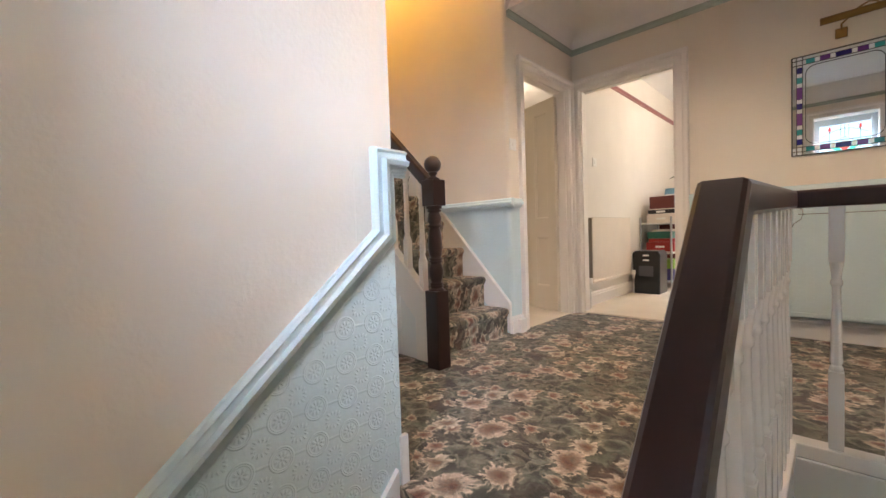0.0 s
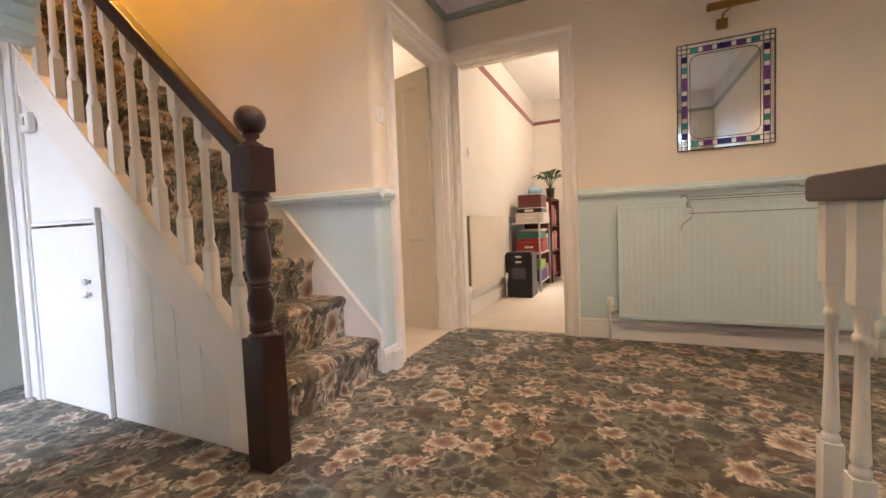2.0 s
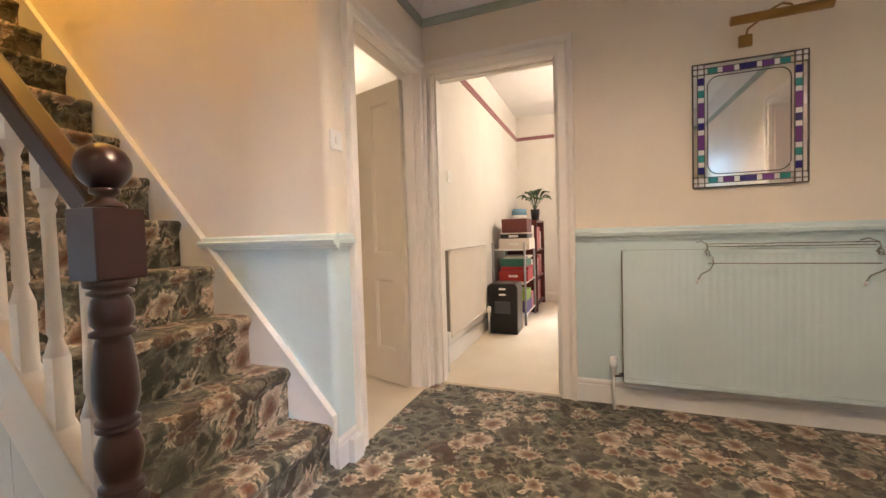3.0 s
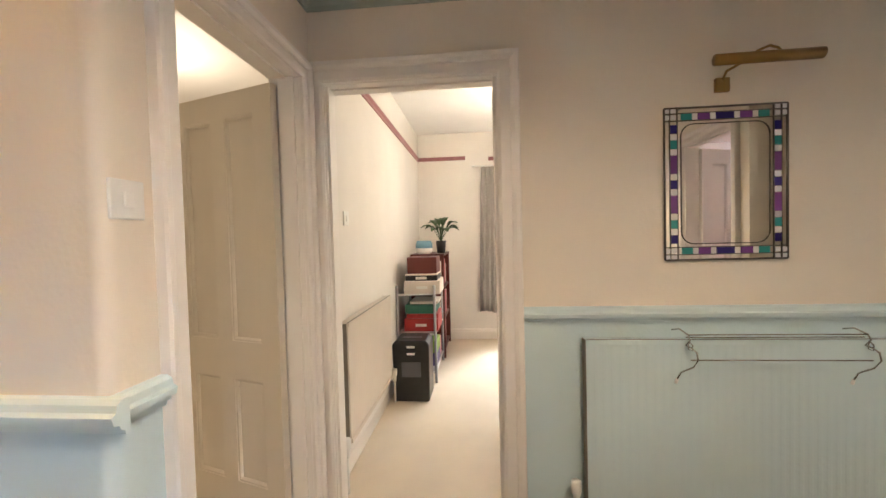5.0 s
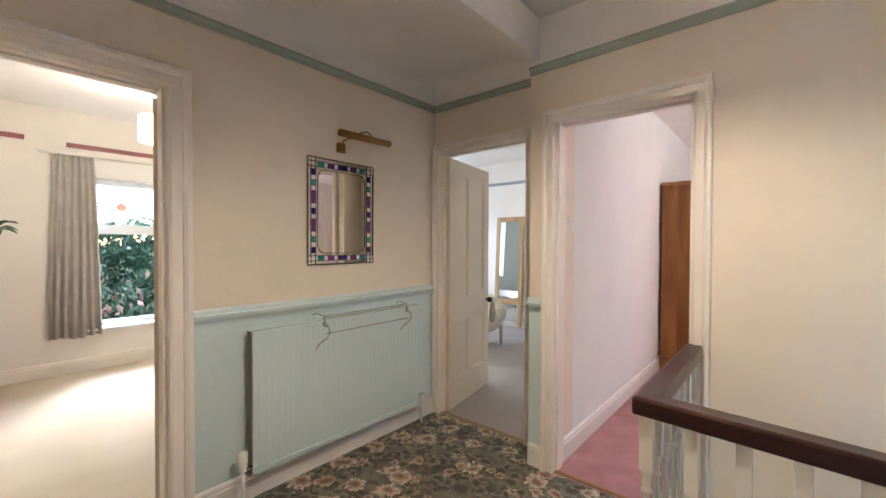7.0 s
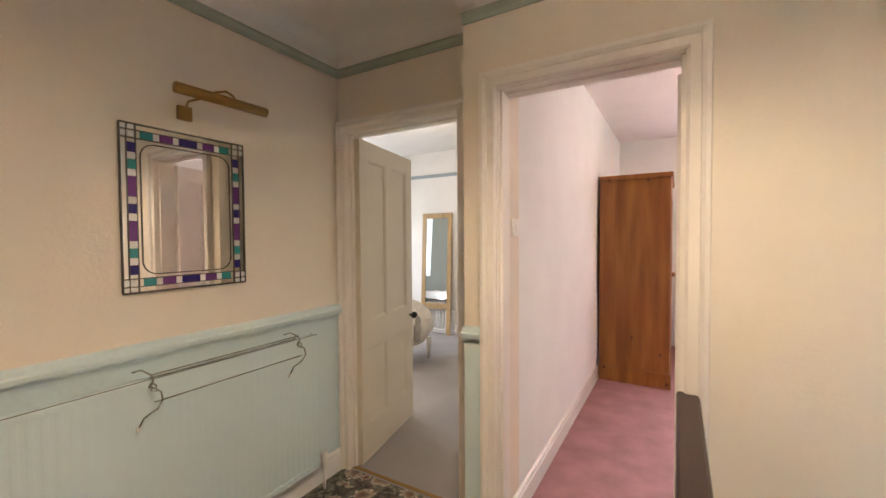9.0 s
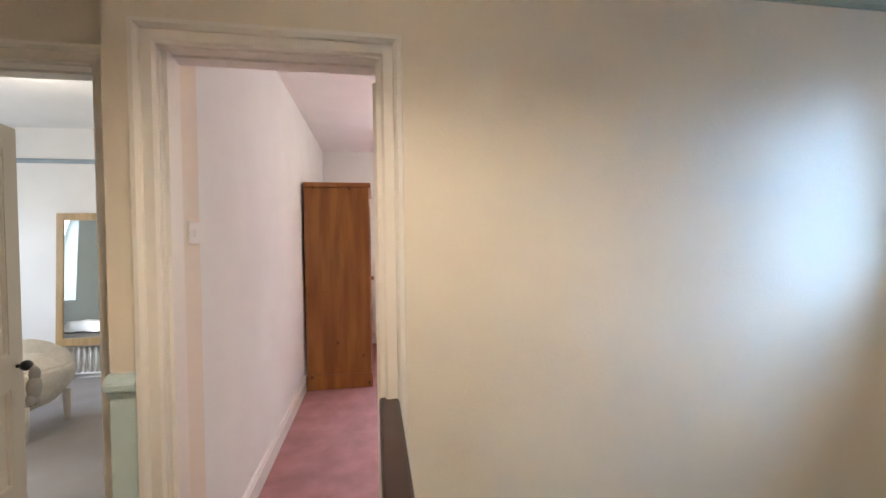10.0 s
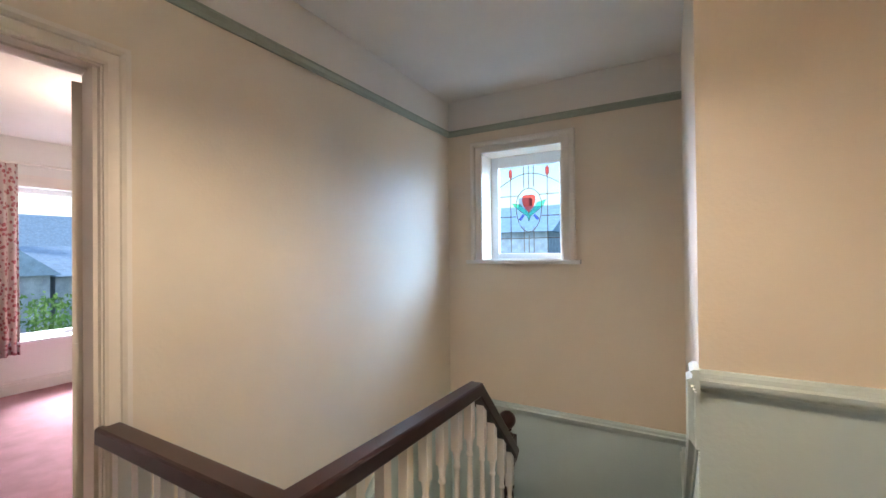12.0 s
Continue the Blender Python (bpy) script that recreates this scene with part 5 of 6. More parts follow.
RED_BOX = colour("red_board", (0.40, 0.03, 0.03))
MAROON_BOX = colour("maroon_board", (0.13, 0.025, 0.02))
WHITE_BOX = colour("white_card", (0.72, 0.64, 0.56))
GREEN_BOX = colour("green_card", (0.03, 0.15, 0.11))
LIME = colour("lime_card", (0.22, 0.38, 0.05))
VIOLET = colour("violet_card", (0.08, 0.06, 0.22))
PINK_CARD = colour("pink_card", (0.62, 0.25, 0.28))
WOODB = material("dark_red_veneer", (0.10, 0.014, 0.010), 0.4, vary=0.2, vary_scale=5)
BLUE_POT = colour("pale_blue_glaze", (0.22, 0.42, 0.55), 0.25)
LEAF = material("dark_green_leaf", (0.035, 0.075, 0.02), 0.4, vary=0.35, vary_scale=9)
BUSH = material("garden_leaf", (0.085, 0.16, 0.085), 0.5, vary=0.5, vary_scale=1.5)
LIME_LEAF = material("light_hedge_leaf", (0.12, 0.24, 0.05), 0.5, vary=0.4, vary_scale=1.5)
BLOOM = material("pale_pink_blossom", (0.65, 0.40, 0.32), 0.7, vary=0.2)
STONE = material("grey_rubble_stone", (0.32, 0.37, 0.43), 0.9, bump=0.5, bump_scale=6, vary=0.25, vary_scale=3)
SLATE = material("blue_grey_slate", (0.27, 0.38, 0.50), 0.7, vary=0.15, vary_scale=4)
GRASS = material("rough_grass", (0.06, 0.11, 0.03), 0.95, vary=0.4, vary_scale=0.6)
FLEECE = material("cream_boucle_fleece", (0.72, 0.66, 0.56), 0.95, bump=1.0, bump_scale=90, vary=0.08, vary_scale=14, depth=0.01)
CUSHION = colour("navy_cushion_cloth", (0.03, 0.05, 0.16), 0.9)
HONEY = material("honey_pine", (0.45, 0.24, 0.06), 0.4, vary=0.2, vary_scale=6)


def office():
    r = radiator("office_radiator", "cream painted panel radiator on the office wall", "x", -1.70, 3.755, 4.75, 0.235, 0.872, RAD_CREAM, 1)
    valve(r, -1.71, 3.70, 0.22)
    valve(r, -1.71, 4.85, 0.20)
    s = thing("paper_shredder", "black plastic paper shredder with a clear bin window", "shredder")
    bm = bmesh.new()
    prism(bm, [(-1.715, 4.86, 0.0), (-1.435, 4.86, 0.0), (-1.43, 4.86, 0.455), (-1.455, 4.86, 0.49), (-1.70, 4.86, 0.49), (-1.728, 4.86, 0.46)], (0, 0.28, 0))
    part("bin_body", bm, BLACK, s, bevel=0.012)
    simple_box(s, "bin_window", material("smoked_window", (0.10, 0.10, 0.11), 0.15), -1.655, -1.50, 4.854, 4.860, 0.20, 0.32, "grey see-through bin window", 0.006)
    simple_box(s, "feed_slot", GREYM, -1.66, -1.50, 4.97, 4.99, 0.488, 0.493)
    for z in (0.44, 0.385):
        simple_box(s, "silver_badge", PLASTIC, -1.61, -1.545, 4.856, 4.860, z - 0.009, z + 0.009)
    t = thing("metal_trolley", "grey metal three-tier trolley crammed with box files", "trolley")
    x0, x1, y0, y1 = -1.765, -1.425, 5.28, 5.95
    for x in (x0, x1):
        for y in (y0, y1):
            bm = bmesh.new()
            tube(bm, [(x, y, 0), (x, y, 0.88)], 0.012, 8)
            part("post", bm, GREYM, t)
    for z in (0.10, 0.44, 0.80):
        bm = bmesh.new()
        box(bm, x0 + 0.01, x1 - 0.01, y0 + 0.01, y1 - 0.01, z - 0.012, z)
        part("shelf", bm, GREYM, t)
        bm = bmesh.new()
        tube(bm, [(x0, y0, z + 0.0), (x1, y0, z), (x1, y1, z), (x0, y1, z), (x0, y0, z)], 0.008, 6)
        part("shelf_rim", bm, PLASTIC, t)
    stack = (("box_file", "cream card box file with a white label on the trolley", WHITE_BOX, -1.70, -1.375, 5.29, 5.66, 0.80, 0.92), ("flat_file", "black and white flat file lying on a cream box file", BLACK, -1.69, -1.40, 5.31, 5.66, 0.92, 0.968),
             ("lever_file", "maroon board box file on top of the stack", MAROON_BOX, -1.675, -1.405, 5.33, 5.66, 0.982, 1.13), ("storage_box", "white card storage box behind the files", WHITE_BOX, -1.74, -1.42, 5.68, 5.93, 0.80, 1.06),
             ("red_box_file", "red board box file with a white label", RED_BOX, -1.71, -1.40, 5.30, 5.66, 0.462, 0.575), ("folder_pile", "wad of loose white paper under the box file", WHITE_BOX, -1.745, -1.435, 5.30, 5.93, 0.44, 0.460),
             ("green_folder", "dark green card folders stacked on a red box", GREEN_BOX, -1.70, -1.42, 5.31, 5.70, 0.62, 0.70), ("red_flat_file", "flat red card file lying under the green folders", RED_BOX, -1.69, -1.40, 5.32, 5.66, 0.578, 0.616), ("white_envelopes", "white envelopes lying on green card folders", WHITE_BOX, -1.66, -1.40, 5.34, 5.66, 0.703, 0.728), ("paper_pile", "pile of white and pink papers", WHITE_BOX, -1.70, -1.44, 5.70, 5.93, 0.46, 0.66),
             ("lime_box", "lime green card box on the low shelf", LIME, -1.56, -1.42, 5.35, 5.62, 0.25, 0.36), ("violet_box", "violet card box on the low shelf", VIOLET, -1.66, -1.44, 5.45, 5.80, 0.10, 0.25), ("pink_box", "pink card box on the low shelf", PINK_CARD, -1.60, -1.44, 5.82, 5.93, 0.10, 0.28))
    for nm, lab, m, *b in stack:
        k = thing(nm, lab, "box file" if "file" in nm else "box")
        simple_box(k, "case", m, *b, bevel=0.004)
        if nm in ("box_file", "red_box_file", "flat_file"):
            simple_box(k, "spine_label", PLASTIC, (b[0] + b[1]) / 2 - 0.05, (b[0] + b[1]) / 2 + 0.05, b[2] - 0.002, b[2], (b[4] + b[5]) / 2 - 0.012, (b[4] + b[5]) / 2 + 0.012, "blank white spine label", 0.0005)
        if nm == "flat_file":
            simple_box(k, "lid", WHITE_BOX, b[0] - 0.002, b[1] + 0.002, b[2] - 0.002, b[3], b[5], b[5] + 0.012)
    b = thing("bookcase", "low dark red veneered bookcase full of papers", "bookcase")
    x0, x1, y0, y1, h = -1.765, -1.40, 6.02, 6.74, 1.11
    simple_box(b, "side_panel", WOODB, x0, x1, y0, y0 + 0.02, 0, h)
    simple_box(b, "side_panel", WOODB, x0, x1, y1 - 0.02, y1, 0, h)
    simple_box(b, "top_panel", WOODB, x0, x1 + 0.005, y0, y1, h, h + 0.02)
    simple_box(b, "back_panel", WOODB, x0, x0 + 0.01, y0 + 0.02, y1 - 0.02, 0, h)
    for z in (0.06, 0.40, 0.74):
        simple_box(b, "shelf", WOODB, x0 + 0.01, x1 - 0.01, y0 + 0.02, y1 - 0.02, z, z + 0.018)
    rng = random.Random(4)
    for z in (0.078, 0.418, 0.758):
        y = y0 + 0.03
        while y < y1 - 0.08:
            w = rng.uniform(0.025, 0.06)
            k = thing("shelf_file", "upright card file standing in the dark bookcase", "file", group="files in the bookcase")
            simple_box(k, "file_case", rng.choice((WHITE_BOX, RED_BOX, GREYM, VIOLET, PINK_CARD)), x0 + 0.03, x1 - rng.uniform(0.03, 0.06), y, y + w - 0.003, z, z + rng.uniform(0.22, 0.29), bevel=0.002)
            y += w
    p = thing("ceramic_planter", "round planter glazed pale blue over white", "planter")
    bm = bmesh.new()
    lathe(bm, [(0.060, 1.13), (0.085, 1.15), (0.092, 1.195)], -1.62, 6.10, 20)
    part("white_base", bm, PLASTIC, p)
    bm = bmesh.new()
    lathe(bm, [(0.093, 1.195), (0.092, 1.24), (0.078, 1.275), (0.066, 1.275), (0.07, 1.23)], -1.62, 6.10, 20)
    part("blue_rim", bm, BLUE_POT, p)
    g = thing("broad_leaf_plant", "house plant with long dark leaves in a black pot", "pot plant")
    cx, cy = -1.45, 6.28
    bm = bmesh.new()
    lathe(bm, [(0.045, 1.13), (0.06, 1.27), (0.05, 1.27), (0.045, 1.24)], cx, cy, 16)
    part("pot", bm, BLACK, g)
    for i in range(13):
        a, out, up = i * 2.4, rng.uniform(0.12, 0.26), rng.uniform(0.02, 0.20)
        bm = bmesh.new()
        base = Vector((cx, cy, 1.25))
        tip = base + Vector((math.cos(a) * out, math.sin(a) * out, 0.09 + up))
        side = Vector((-math.sin(a), math.cos(a), 0))
        prev = None
        for j in range(9):
            v = j / 8
            c = base.lerp(tip, v) + Vector((0, 0, 0.09 * math.sin(math.pi * v)))
            w = 0.004 if v < 0.35 else 0.042 * math.sin(math.pi * (v - 0.35) / 0.68) + 0.002
            row = [bm.verts.new(c - side * w + Vector((0, 0, w * 0.35))), bm.verts.new(c), bm.verts.new(c + side * w + Vector((0, 0, w * 0.35)))]
            if prev:
                for q in (0, 1):
                    bm.faces.new((prev[q], prev[q + 1], row[q + 1], row[q])).smooth = True
            prev = row
        ob = part("leaf", bm, LEAF, g)
        ob.modifiers.new("thick", "SOLIDIFY").thickness = 0.002
    w = room_window("window_office", "y", 6.98, -0.70, 0.95, 0.42, 1.98, 2, 1.45)
    bm = bmesh.new()
    box(bm, -0.65, 0.90, 6.996, 6.999, 1.50, 1.93)
    part("upper_leaded_pane", bm, SKY_GL, w, "pale blue leaded upper glass").visible_shadow = False
    motif = -0.42
    for pts in ([(-0.64, 1.72), (-0.52, 1.77), (motif, 1.83), (-0.32, 1.77), (-0.20, 1.72)], [(-0.64, 1.69), (-0.50, 1.73), (motif, 1.79), (-0.34, 1.73), (-0.20, 1.69)], [(-0.50, 1.56), (-0.46, 1.61), (motif, 1.62), (-0.38, 1.61), (-0.34, 1.56)]):
        bm = bmesh.new()
        tube(bm, [(x, 7.0, z) for x, z in pts], 0.006, 5)
        part("lead_came", bm, LEAD, w)
    bm = bmesh.new()
    prism(bm, [(motif + 0.045 * math.cos(a), 7.0, 1.70 + 0.045 * math.sin(a)) for a in [math.pi * 2 * i / 14 for i in range(14)]], (0, 0.003, 0))
    part("red_roundel", bm, RED_GL, w).visible_shadow = False
    for s in (-1, 1):
        bm = bmesh.new()
        prism(bm, [(motif + s * 0.05, 7.0, 1.68), (motif + s * 0.13, 7.0, 1.71), (motif + s * 0.11, 7.0, 1.64), (motif + s * 0.03, 7.0, 1.63)], (0, 0.003, 0))
        part("blue_petal", bm, glass("sky_glass", (0.35, 0.7, 0.95), 0.1), w).visible_shadow = False
    bm = bmesh.new()
    box(bm, -0.78, 1.0, 6.83, 6.85, 1.98, 2.16)
    setting("trim_office_window_head", bm, WHITEW)
    curtain("grey_curtain", "long grey gathered curtain hanging beside the office window", "y", 6.77, -0.97, -0.68, 0.36, 2.17, GREY_CLOTH, 6, flare=0.35)
    l = thing("office_pendant", "lit pale yellow drum pendant shade under the office ceiling", "pendant lamp")
    bm = bmesh.new()
    tube(bm, [(-0.495, 5.3, CEILZ), (-0.495, 5.3, 2.3)], 0.004, 6)
    part("flex", bm, PLASTIC, l)
    bm = bmesh.new()
    lathe(bm, [(0.125, 2.12), (0.135, 2.125), (0.135, 2.325), (0.125, 2.33)], -0.495, 5.3, 28)
    part("shade", bm, glowing("lit_yellow_shade", (1.0, 0.85, 0.50), 2.2), l).visible_shadow = False


def pink_room():
    w = thing("pine_wardrobe", "tall antique pine wardrobe with plinth and cornice on pink carpet", "wardrobe")
    x0, x1, y0, y1 = 3.20, 4.20, 1.80, 2.395
    n = 4
    for i in range(n):
        a, b = y0 + (y1 - y0) * i / n, y0 + (y1 - y0) * (i + 1) / n
        simple_box(w, "side_board", PINE, x0, x0 + 0.02, a, b, 0.14, 1.91, bevel=0.0018)
    simple_box(w, "carcase", PINE, x0 + 0.02, x1, y0 + 0.02, y1, 0.14, 1.91)
    simple_box(w, "plinth", PINE, x0 - 0.012, x1 + 0.012, y0 - 0.012, y1 + 0.005, 0, 0.14, bevel=0.005)
    simple_box(w, "cornice", PINE, x0 - 0.015, x1 + 0.02, y0 - 0.02, y1 + 0.005, 1.91, 1.955, bevel=0.008)
    for i in range(2):
        a = x0 + 0.03 + i * 0.49
        d = simple_box(w, "wardrobe_door", PINE, a, a + 0.47, y0, y0 + 0.02, 0.17, 1.88)
        simple_box(d, "raised_panel", PINE, a + 0.09, a + 0.38, y0 - 0.006, y0, 0.30, 1.75, bevel=0.004)
        bm = bmesh.new()
        bmesh.ops.create_uvsphere(bm, u_segments=12, v_segments=8, radius=0.018, matrix=Matrix.Translation((a + (0.43 if i == 0 else 0.04), y0 - 0.02, 1.0)))
        part("turned_knob", bm, PINE, d)
    c = thing("pine_chair", "honey pine chair with a navy cushion beside the window", "chair")
    cx, cy = 4.42, 1.48
    for dx in (-0.19, 0.19):
        for dy, top in ((-0.18, 0.43), (0.18, 0.43)):
            back = dx > 0
            bm = bmesh.new()
            tube(bm, [(cx + dx * 1.12, cy + dy * 1.1, 0), (cx + dx, cy + dy, 0.43)] + ([(cx + dx + 0.05, cy + dy, 0.92)] if back else []), 0.017, 8)
            part("leg", bm, HONEY, c)
    simple_box(c, "seat", HONEY, cx - 0.21, cx + 0.21, cy - 0.21, cy + 0.21, 0.43, 0.46, bevel=0.01)
    for z, hh in ((0.84, 0.09), (0.68, 0.04)):
        simple_box(c, "back_rail", HONEY, cx + 0.215, cx + 0.237, cy - 0.19, cy + 0.19, z, z + hh, bevel=0.004)
    for k in range(3):
        bm = bmesh.new()
        tube(bm, [(cx + 0.20, cy - 0.1 + k * 0.1, 0.46), (cx + 0.226, cy - 0.1 + k * 0.1, 0.70)], 0.008, 6)
        part("spindle", bm, HONEY, c)
    for s in (-1, 1):
        bm = bmesh.new()
        tube(bm, [(cx - 0.2, cy + s * 0.19, 0.2), (cx + 0.2, cy + s * 0.19, 0.2)], 0.009, 6)
        part("stretcher", bm, HONEY, c)
    k = thing("seat_cushion", "flat navy cushion lying on the pine chair", "cushion")
    simple_box(k, "pad", CUSHION, cx - 0.2, cx + 0.19, cy - 0.2, cy + 0.2, 0.462, 0.505, bevel=0.018)
    room_window("window_pink_room", "x", 5.02, -0.35, 0.89, 0.53, 2.12, 2)
    curtain("printed_curtain", "cream curtain printed with dark red flowers beside the window", "x", 4.82, 0.87, 1.17, 0.40, 2.33, PRINT, 5, flare=0.1)
    bm = bmesh.new()
    box(bm, 4.885, 4.9, -0.45, 0.99, 2.12, 2.24)
    setting("trim_pink_window_head", bm, WHITEW)


def grey_room():
    m = thing("leaning_floor_mirror", "tall oak framed mirror leaning against the wall on grey carpet", "floor mirror")
    xb, xt, ya, yb, top = 3.985, 4.07, 4.505, 4.995, 1.735

    def lean(bm, u0, u1, z0, z1, d0, d1):
        pts = []
        for d in (d0, d1):
            for u, z in ((u0, z0), (u1, z0), (u1, z1), (u0, z1)):
                pts.append(bm.verts.new((xb + (xt - xb) * z / top + d, u, z)))
        for q in ((0, 1, 2, 3), (7, 6, 5, 4), (0, 4, 5, 1), (1, 5, 6, 2), (2, 6, 7, 3), (3, 7, 4, 0)):
            bm.faces.new([pts[i] for i in q])
        bmesh.ops.recalc_face_normals(bm, faces=bm.faces)

    for nm, a in (("stile", (ya, ya + 0.065, 0, top)), ("stile", (yb - 0.065, yb, 0.0, top)), ("top_rail", (ya + 0.065, yb - 0.065, top - 0.075, top)), ("bottom_rail", (ya + 0.065, yb - 0.065, 0.36, 0.44))):
        bm = bmesh.new()
        lean(bm, *a, 0.0, 0.025)
        part(nm, bm, PALE_WOOD, m, bevel=0.003)
    bm = bmesh.new()
    lean(bm, ya + 0.065, yb - 0.065, 0.44, top - 0.075, 0.010, 0.016)
    part("mirror_glass", bm, SILVER, m)
    r = thing("column_radiator", "low white column radiator behind the floor mirror", "radiator")
    for i in range(9):
        bm = bmesh.new()
        y = 4.50 + i * 0.055
        tube(bm, [(4.078, y, 0.06), (4.078, y, 0.33)], 0.014, 8)
        part("column", bm, PLASTIC, r)
    for z in (0.05, 0.34):
        bm = bmesh.new()
        tube(bm, [(4.078, 4.46, z), (4.078, 4.97, z)], 0.016, 8)
        part("header_pipe", bm, PLASTIC, r)
    c = thing("fleece_tub_chair", "cream fleece tub chair standing on grey carpet", "chair")
    cx, cy = 2.78, 4.42
    bm = bmesh.new()
    bmesh.ops.create_icosphere(bm, subdivisions=4, radius=1.0)
    for v in bm.verts:
        p = v.co.copy()
        k = 1 + 0.06 * noise.noise(p * 3)
        v.co = Vector((cx + p.x * 0.33 * k, cy + p.y * 0.33 * k, 0.42 + p.z * 0.27 * k - (0.10 if p.z > 0.3 and p.x < 0.3 else 0)))
    for f in bm.faces:
        f.smooth = True
    part("tub_shell", bm, FLEECE, c)
    for dx in (-0.2, 0.2):
        for dy in (-0.2, 0.2):
            bm = bmesh.new()
            lathe(bm, [(0.02, 0.0), (0.03, 0.24)], cx + dx, cy + dy, 10)
            part("leg", bm, FLEECE, c)
    h = thing("knob_hanging", "small grey and cream padded toy hanging from the door knob", "soft hanging")
    bm = bmesh.new()
    for q, rr, zz in (((1.59, 3.43), 0.046, 0.69), ((1.595, 3.43), 0.034, 0.755), ((1.575, 3.435), 0.030, 0.635), ((1.605, 3.435), 0.028, 0.63)):
        bmesh.ops.create_icosphere(bm, subdivisions=2, radius=rr, matrix=Matrix.Translation((q[0], q[1], zz)) @ Matrix.Diagonal((0.8, 0.6, 1.3, 1)))
    for f in bm.faces:
        f.smooth = True
    part("padded_body", bm, GREY_CLOTH, h)
    b = thing("white_bed", "bed with a rumpled white cover in the grey room", "bed")
    simple_box(b, "base", WHITEW, 1.3, 2.5, 4.9, 5.98, 0.0, 0.35)
    bm = bmesh.new()
    n = 18
    g = [[bm.verts.new((1.25 + 1.3 * i / n, 4.85 + 1.12 * j / n, 0.50 + 0.04 * noise.noise(Vector((i * 0.4, j * 0.4, 0))) - (0.12 if i in (0, n) or j in (0, n) else 0))) for j in range(n + 1)] for i in range(n + 1)]
    for i in range(n):
        for j in range(n):
            bm.faces.new((g[i][j], g[i + 1][j], g[i + 1][j + 1], g[i][j + 1])).smooth = True
    part("duvet", bm, PLASTIC, b)


# ---- outdoors ----
def house(name, label, x0, x1, y0, y1, z0, eave, ridge, along_axis, face):
    h = thing(name, label, "house")
    bm = bmesh.new()
    box(bm, x0, x1, y0, y1, z0, eave)
    part("wall", bm, STONE, h)
    bm = bmesh.new()
    o = 0.3
    if along_axis == "y":
        m = (x0 + x1) / 2
        prism(bm, [(x0 - o, y0 - o, eave), (m, y0 - o, ridge), (x1 + o, y0 - o, eave)], (0, y1 - y0 + 2 * o, 0))
    else:
        m = (y0 + y1) / 2
        prism(bm, [(x0 - o, y0 - o, eave), (x0 - o, m, ridge), (x0 - o, y1 + o, eave)], (x1 - x0 + 2 * o, 0, 0))
    roof = part("roof", bm, SLATE, h)
    bm = bmesh.new()
    cx, cy = (x0 + x1) / 2, y0 + 0.8
    box(bm, cx - 0.35, cx + 0.35, cy - 0.35, cy + 0.35, ridge - 0.8, ridge + 0.9)
    part("chimney", bm, STONE, roof)
    for lv in range(2):
        z = z0 + 1.0 + lv * 2.7
        if z + 1.3 > eave:
            continue
        span = (y1 - y0) if face in ("-x",) else (x1 - x0)
        for i in range(max(2, int(span / 2.4))):
            u = (i + 0.5) / max(2, int(span / 2.4)) * span
            bm = bmesh.new()
            bp = bmesh.new()
            if face == "-x":
                y = y0 + u
                box(bm, x0 - 0.04, x0 - 0.001, y - 0.5, y + 0.5, z, z + 1.3)
                box(bp, x0 - 0.06, x0 - 0.041, y - 0.42, y + 0.42, z + 0.08, z + 1.22)
            else:
                x = x0 + u
                box(bm, x - 0.5, x + 0.5, y1 + 0.001, y1 + 0.04, z, z + 1.3)
                box(bp, x - 0.42, x + 0.42, y1 + 0.041, y1 + 0.06, z + 0.08, z + 1.22)
            wd = part("window", bm, UPVC, h)
            part("pane", bp, SLATE, wd)
    return h


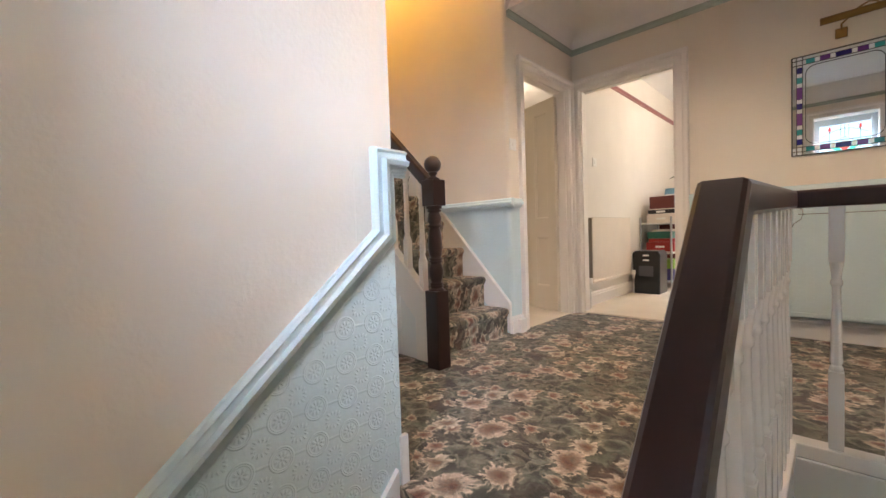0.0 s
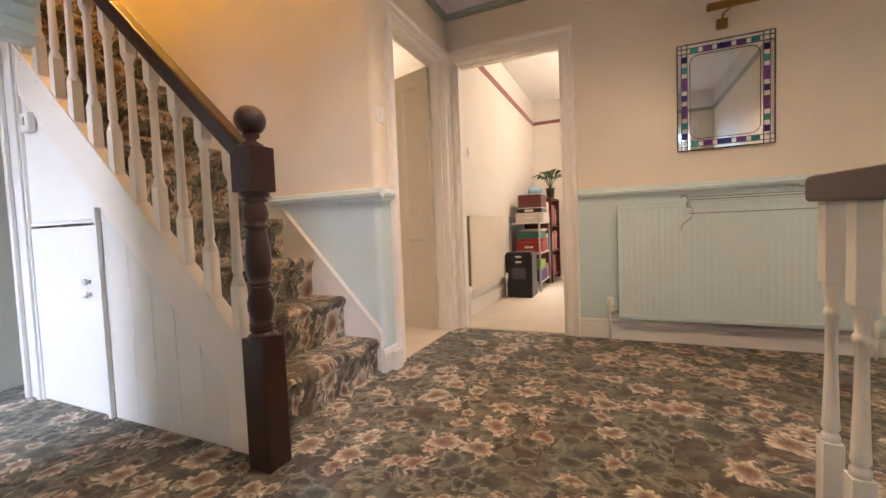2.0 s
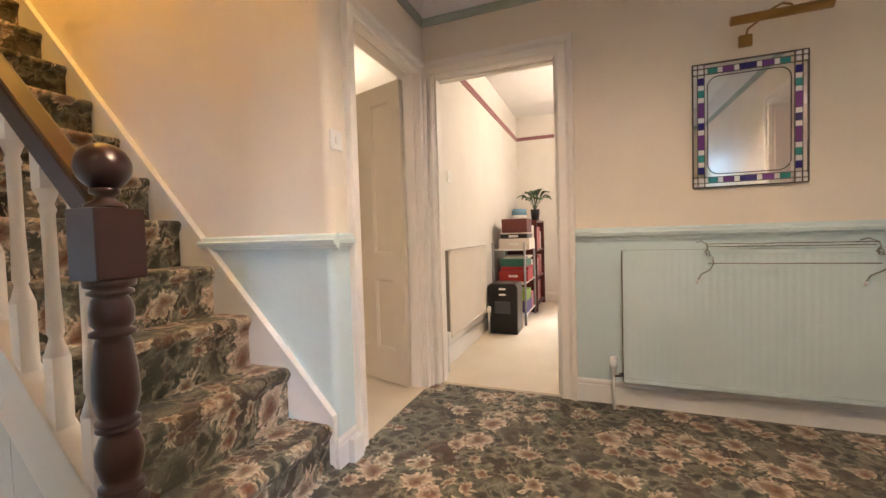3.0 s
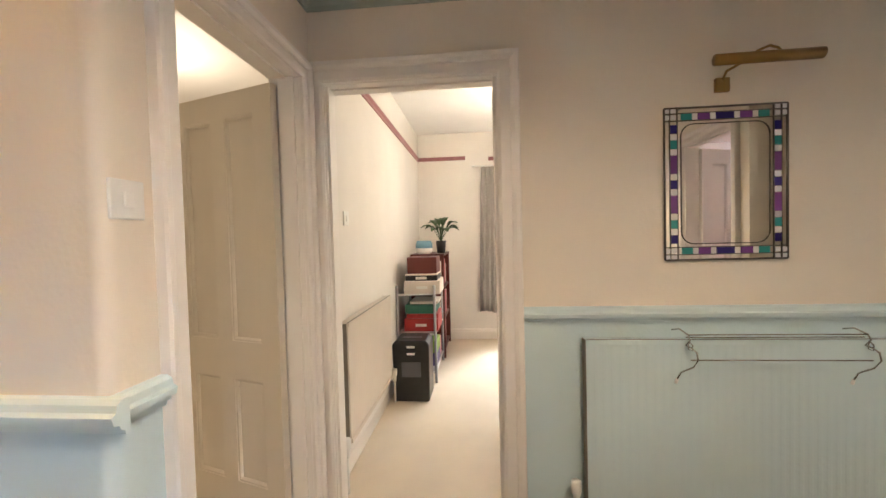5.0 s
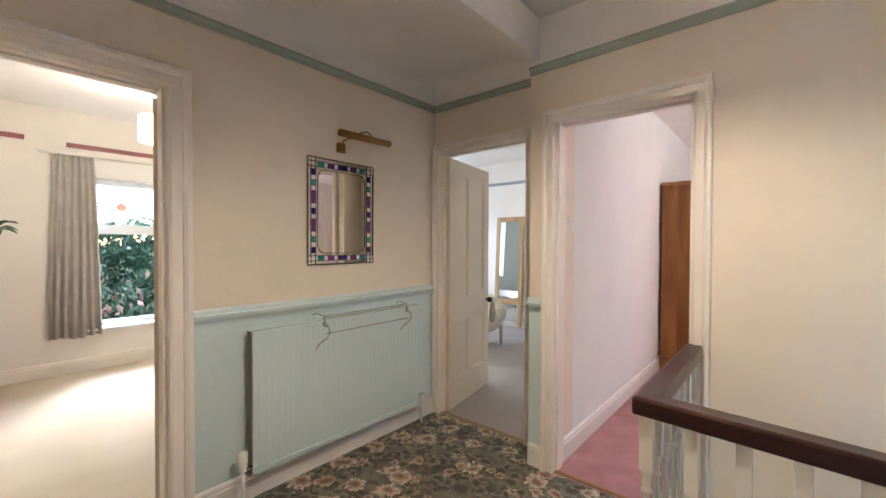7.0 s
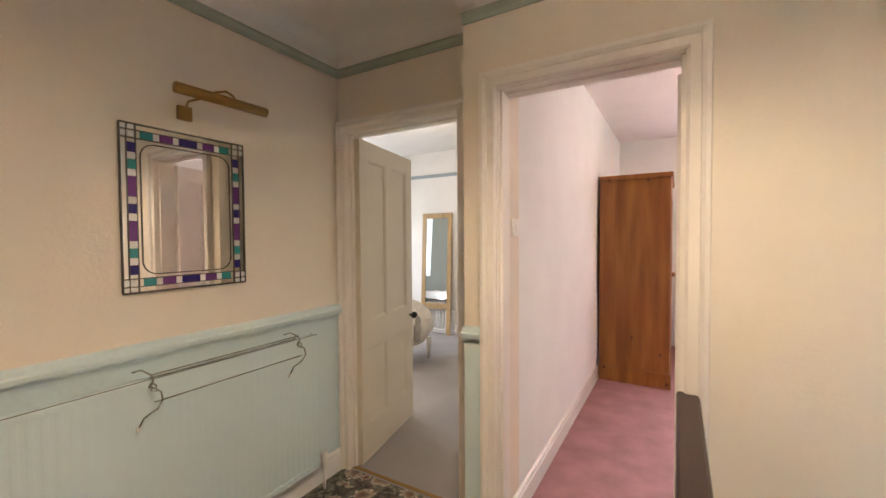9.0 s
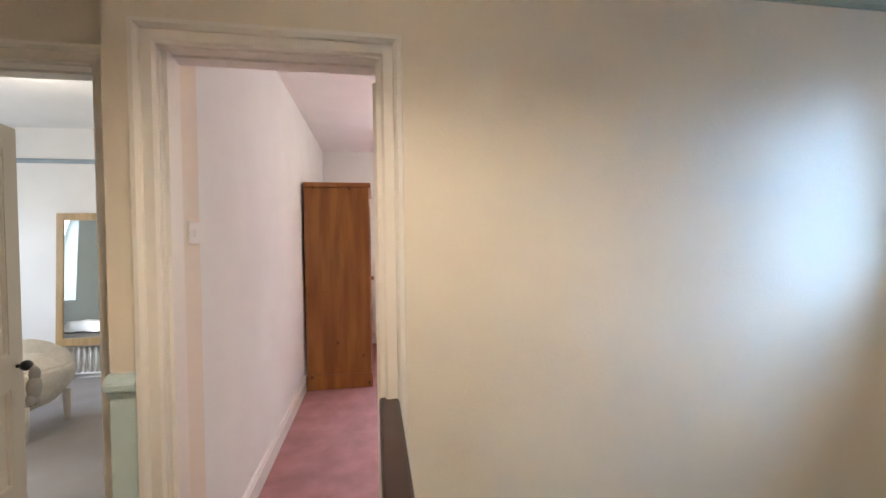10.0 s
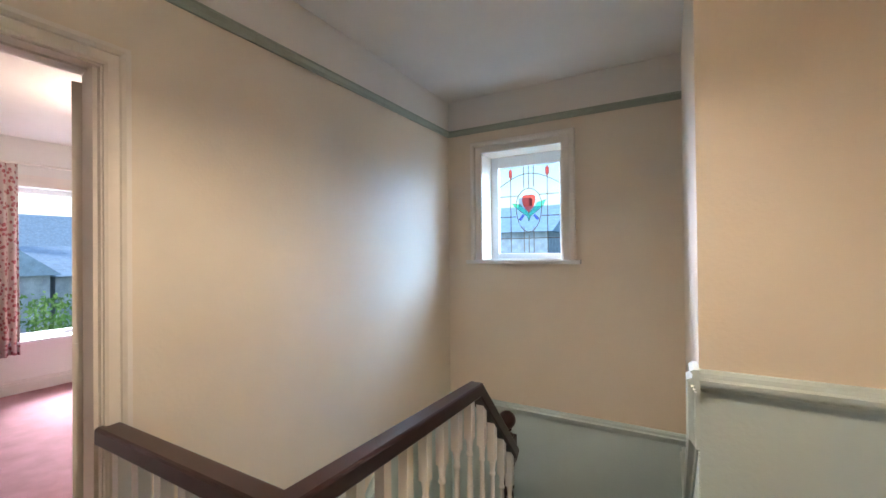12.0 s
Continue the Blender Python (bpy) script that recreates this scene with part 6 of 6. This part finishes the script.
def bush(name, label, at, size, count, seed, blossom=0, leaf=None):
    t = thing(name, label, "shrub")
    rng = random.Random(seed)
    bm = bmesh.new()
    x, y, z0 = at
    for k in range(5):
        a = k * 1.26
        tube(bm, [(x, y, z0), (x + 0.3 * math.cos(a), y + 0.3 * math.sin(a), z0 + size[2] * 0.8), (x + size[0] * 0.6 * math.cos(a), y + size[1] * 0.6 * math.sin(a), z0 + size[2] * 1.1)], 0.04, 6)
    part("limbs", bm, material("bark", (0.10, 0.07, 0.05), 0.9), t)
    lumps = [(Vector((rng.uniform(-1, 1) * size[0], rng.uniform(-1, 1) * size[1], rng.uniform(0.2, 1.9) * size[2])), rng.uniform(0.45, 0.85)) for _ in range(64)]
    for nm, n, m, s in (("foliage", count, leaf or BUSH, 0.085), ("blossom", blossom, BLOOM, 0.07)):
        if not n:
            continue
        verts, faces = [], []
        for _ in range(n):
            c, r = rng.choice(lumps)
            d = Vector((rng.gauss(0, 1), rng.gauss(0, 1), rng.gauss(0, 1))).normalized()
            p = Vector((x, y, z0)) + c + d * r * (1.0 if nm == "blossom" else rng.uniform(0.75, 1.0))
            e = Euler((rng.uniform(0, 6), rng.uniform(0, 6), rng.uniform(0, 6))).to_matrix()
            w = s * rng.uniform(0.6, 1.4)
            i = len(verts)
            verts += [tuple(p + e @ Vector(q) * w) for q in ((-1, 0, 0), (0, -0.5, 0.1), (1, 0, 0), (0, 0.5, 0.1))]
            faces.append((i, i + 1, i + 2, i + 3))
        me = bpy.data.meshes.new(nm)
        me.from_pydata(verts, [], faces)
        me.materials.append(m)
        ob = new(nm, me)
        ob.parent = t
        ob["kind"] = "stuff"


def outdoors():
    bm = bmesh.new()
    box(bm, -400, 400, -400, 400, -4.6, -4.2)
    setting("ground", bm, GRASS)
    house("stone_house_east", "grey stone house with a slate roof beyond the garden", 22, 31, -4.4, 0.6, -4.2, 0.6, 2.9, "x", "-x")
    house("stone_house_wing", "lower grey stone house joined to its neighbour", 22.6, 30, -13, -4.75, -4.2, 0.5, 1.9, "y", "-x")
    house("stone_house_hill", "long grey stone terrace on the rising ground", 56, 64, -34, 2, -4.2, 2.4, 6.0, "y", "-x")
    house("stone_house_south", "grey stone terraced house with slate roof and chimney", 3.9, 10.5, -24, -16, -4.2, 2.3, 3.95, "x", "+y")
    house("stone_house_corner", "tall stone house with slate roof", -8.0, 3.3, -30, -20, -4.2, 2.2, 4.1, "x", "+y")
    bush("garden_rhododendron", "large green shrub with pale pink blossom outside the office", (0.3, 10.4, -2.6), (2.8, 1.0, 1.7), 36000, 5, 4200)
    bush("garden_laurel", "broad dark green shrub further down the garden", (-1.5, 13.0, -3.0), (4.0, 1.2, 2.35), 16000, 8, 300)
    bush("side_hedge", "bright green shrub in front of the stone house", (17, -4.0, -4.2), (1.2, 1.3, 2.0), 6000, 9, 0, LIME_LEAF)


office()
pink_room()
grey_room()
outdoors()
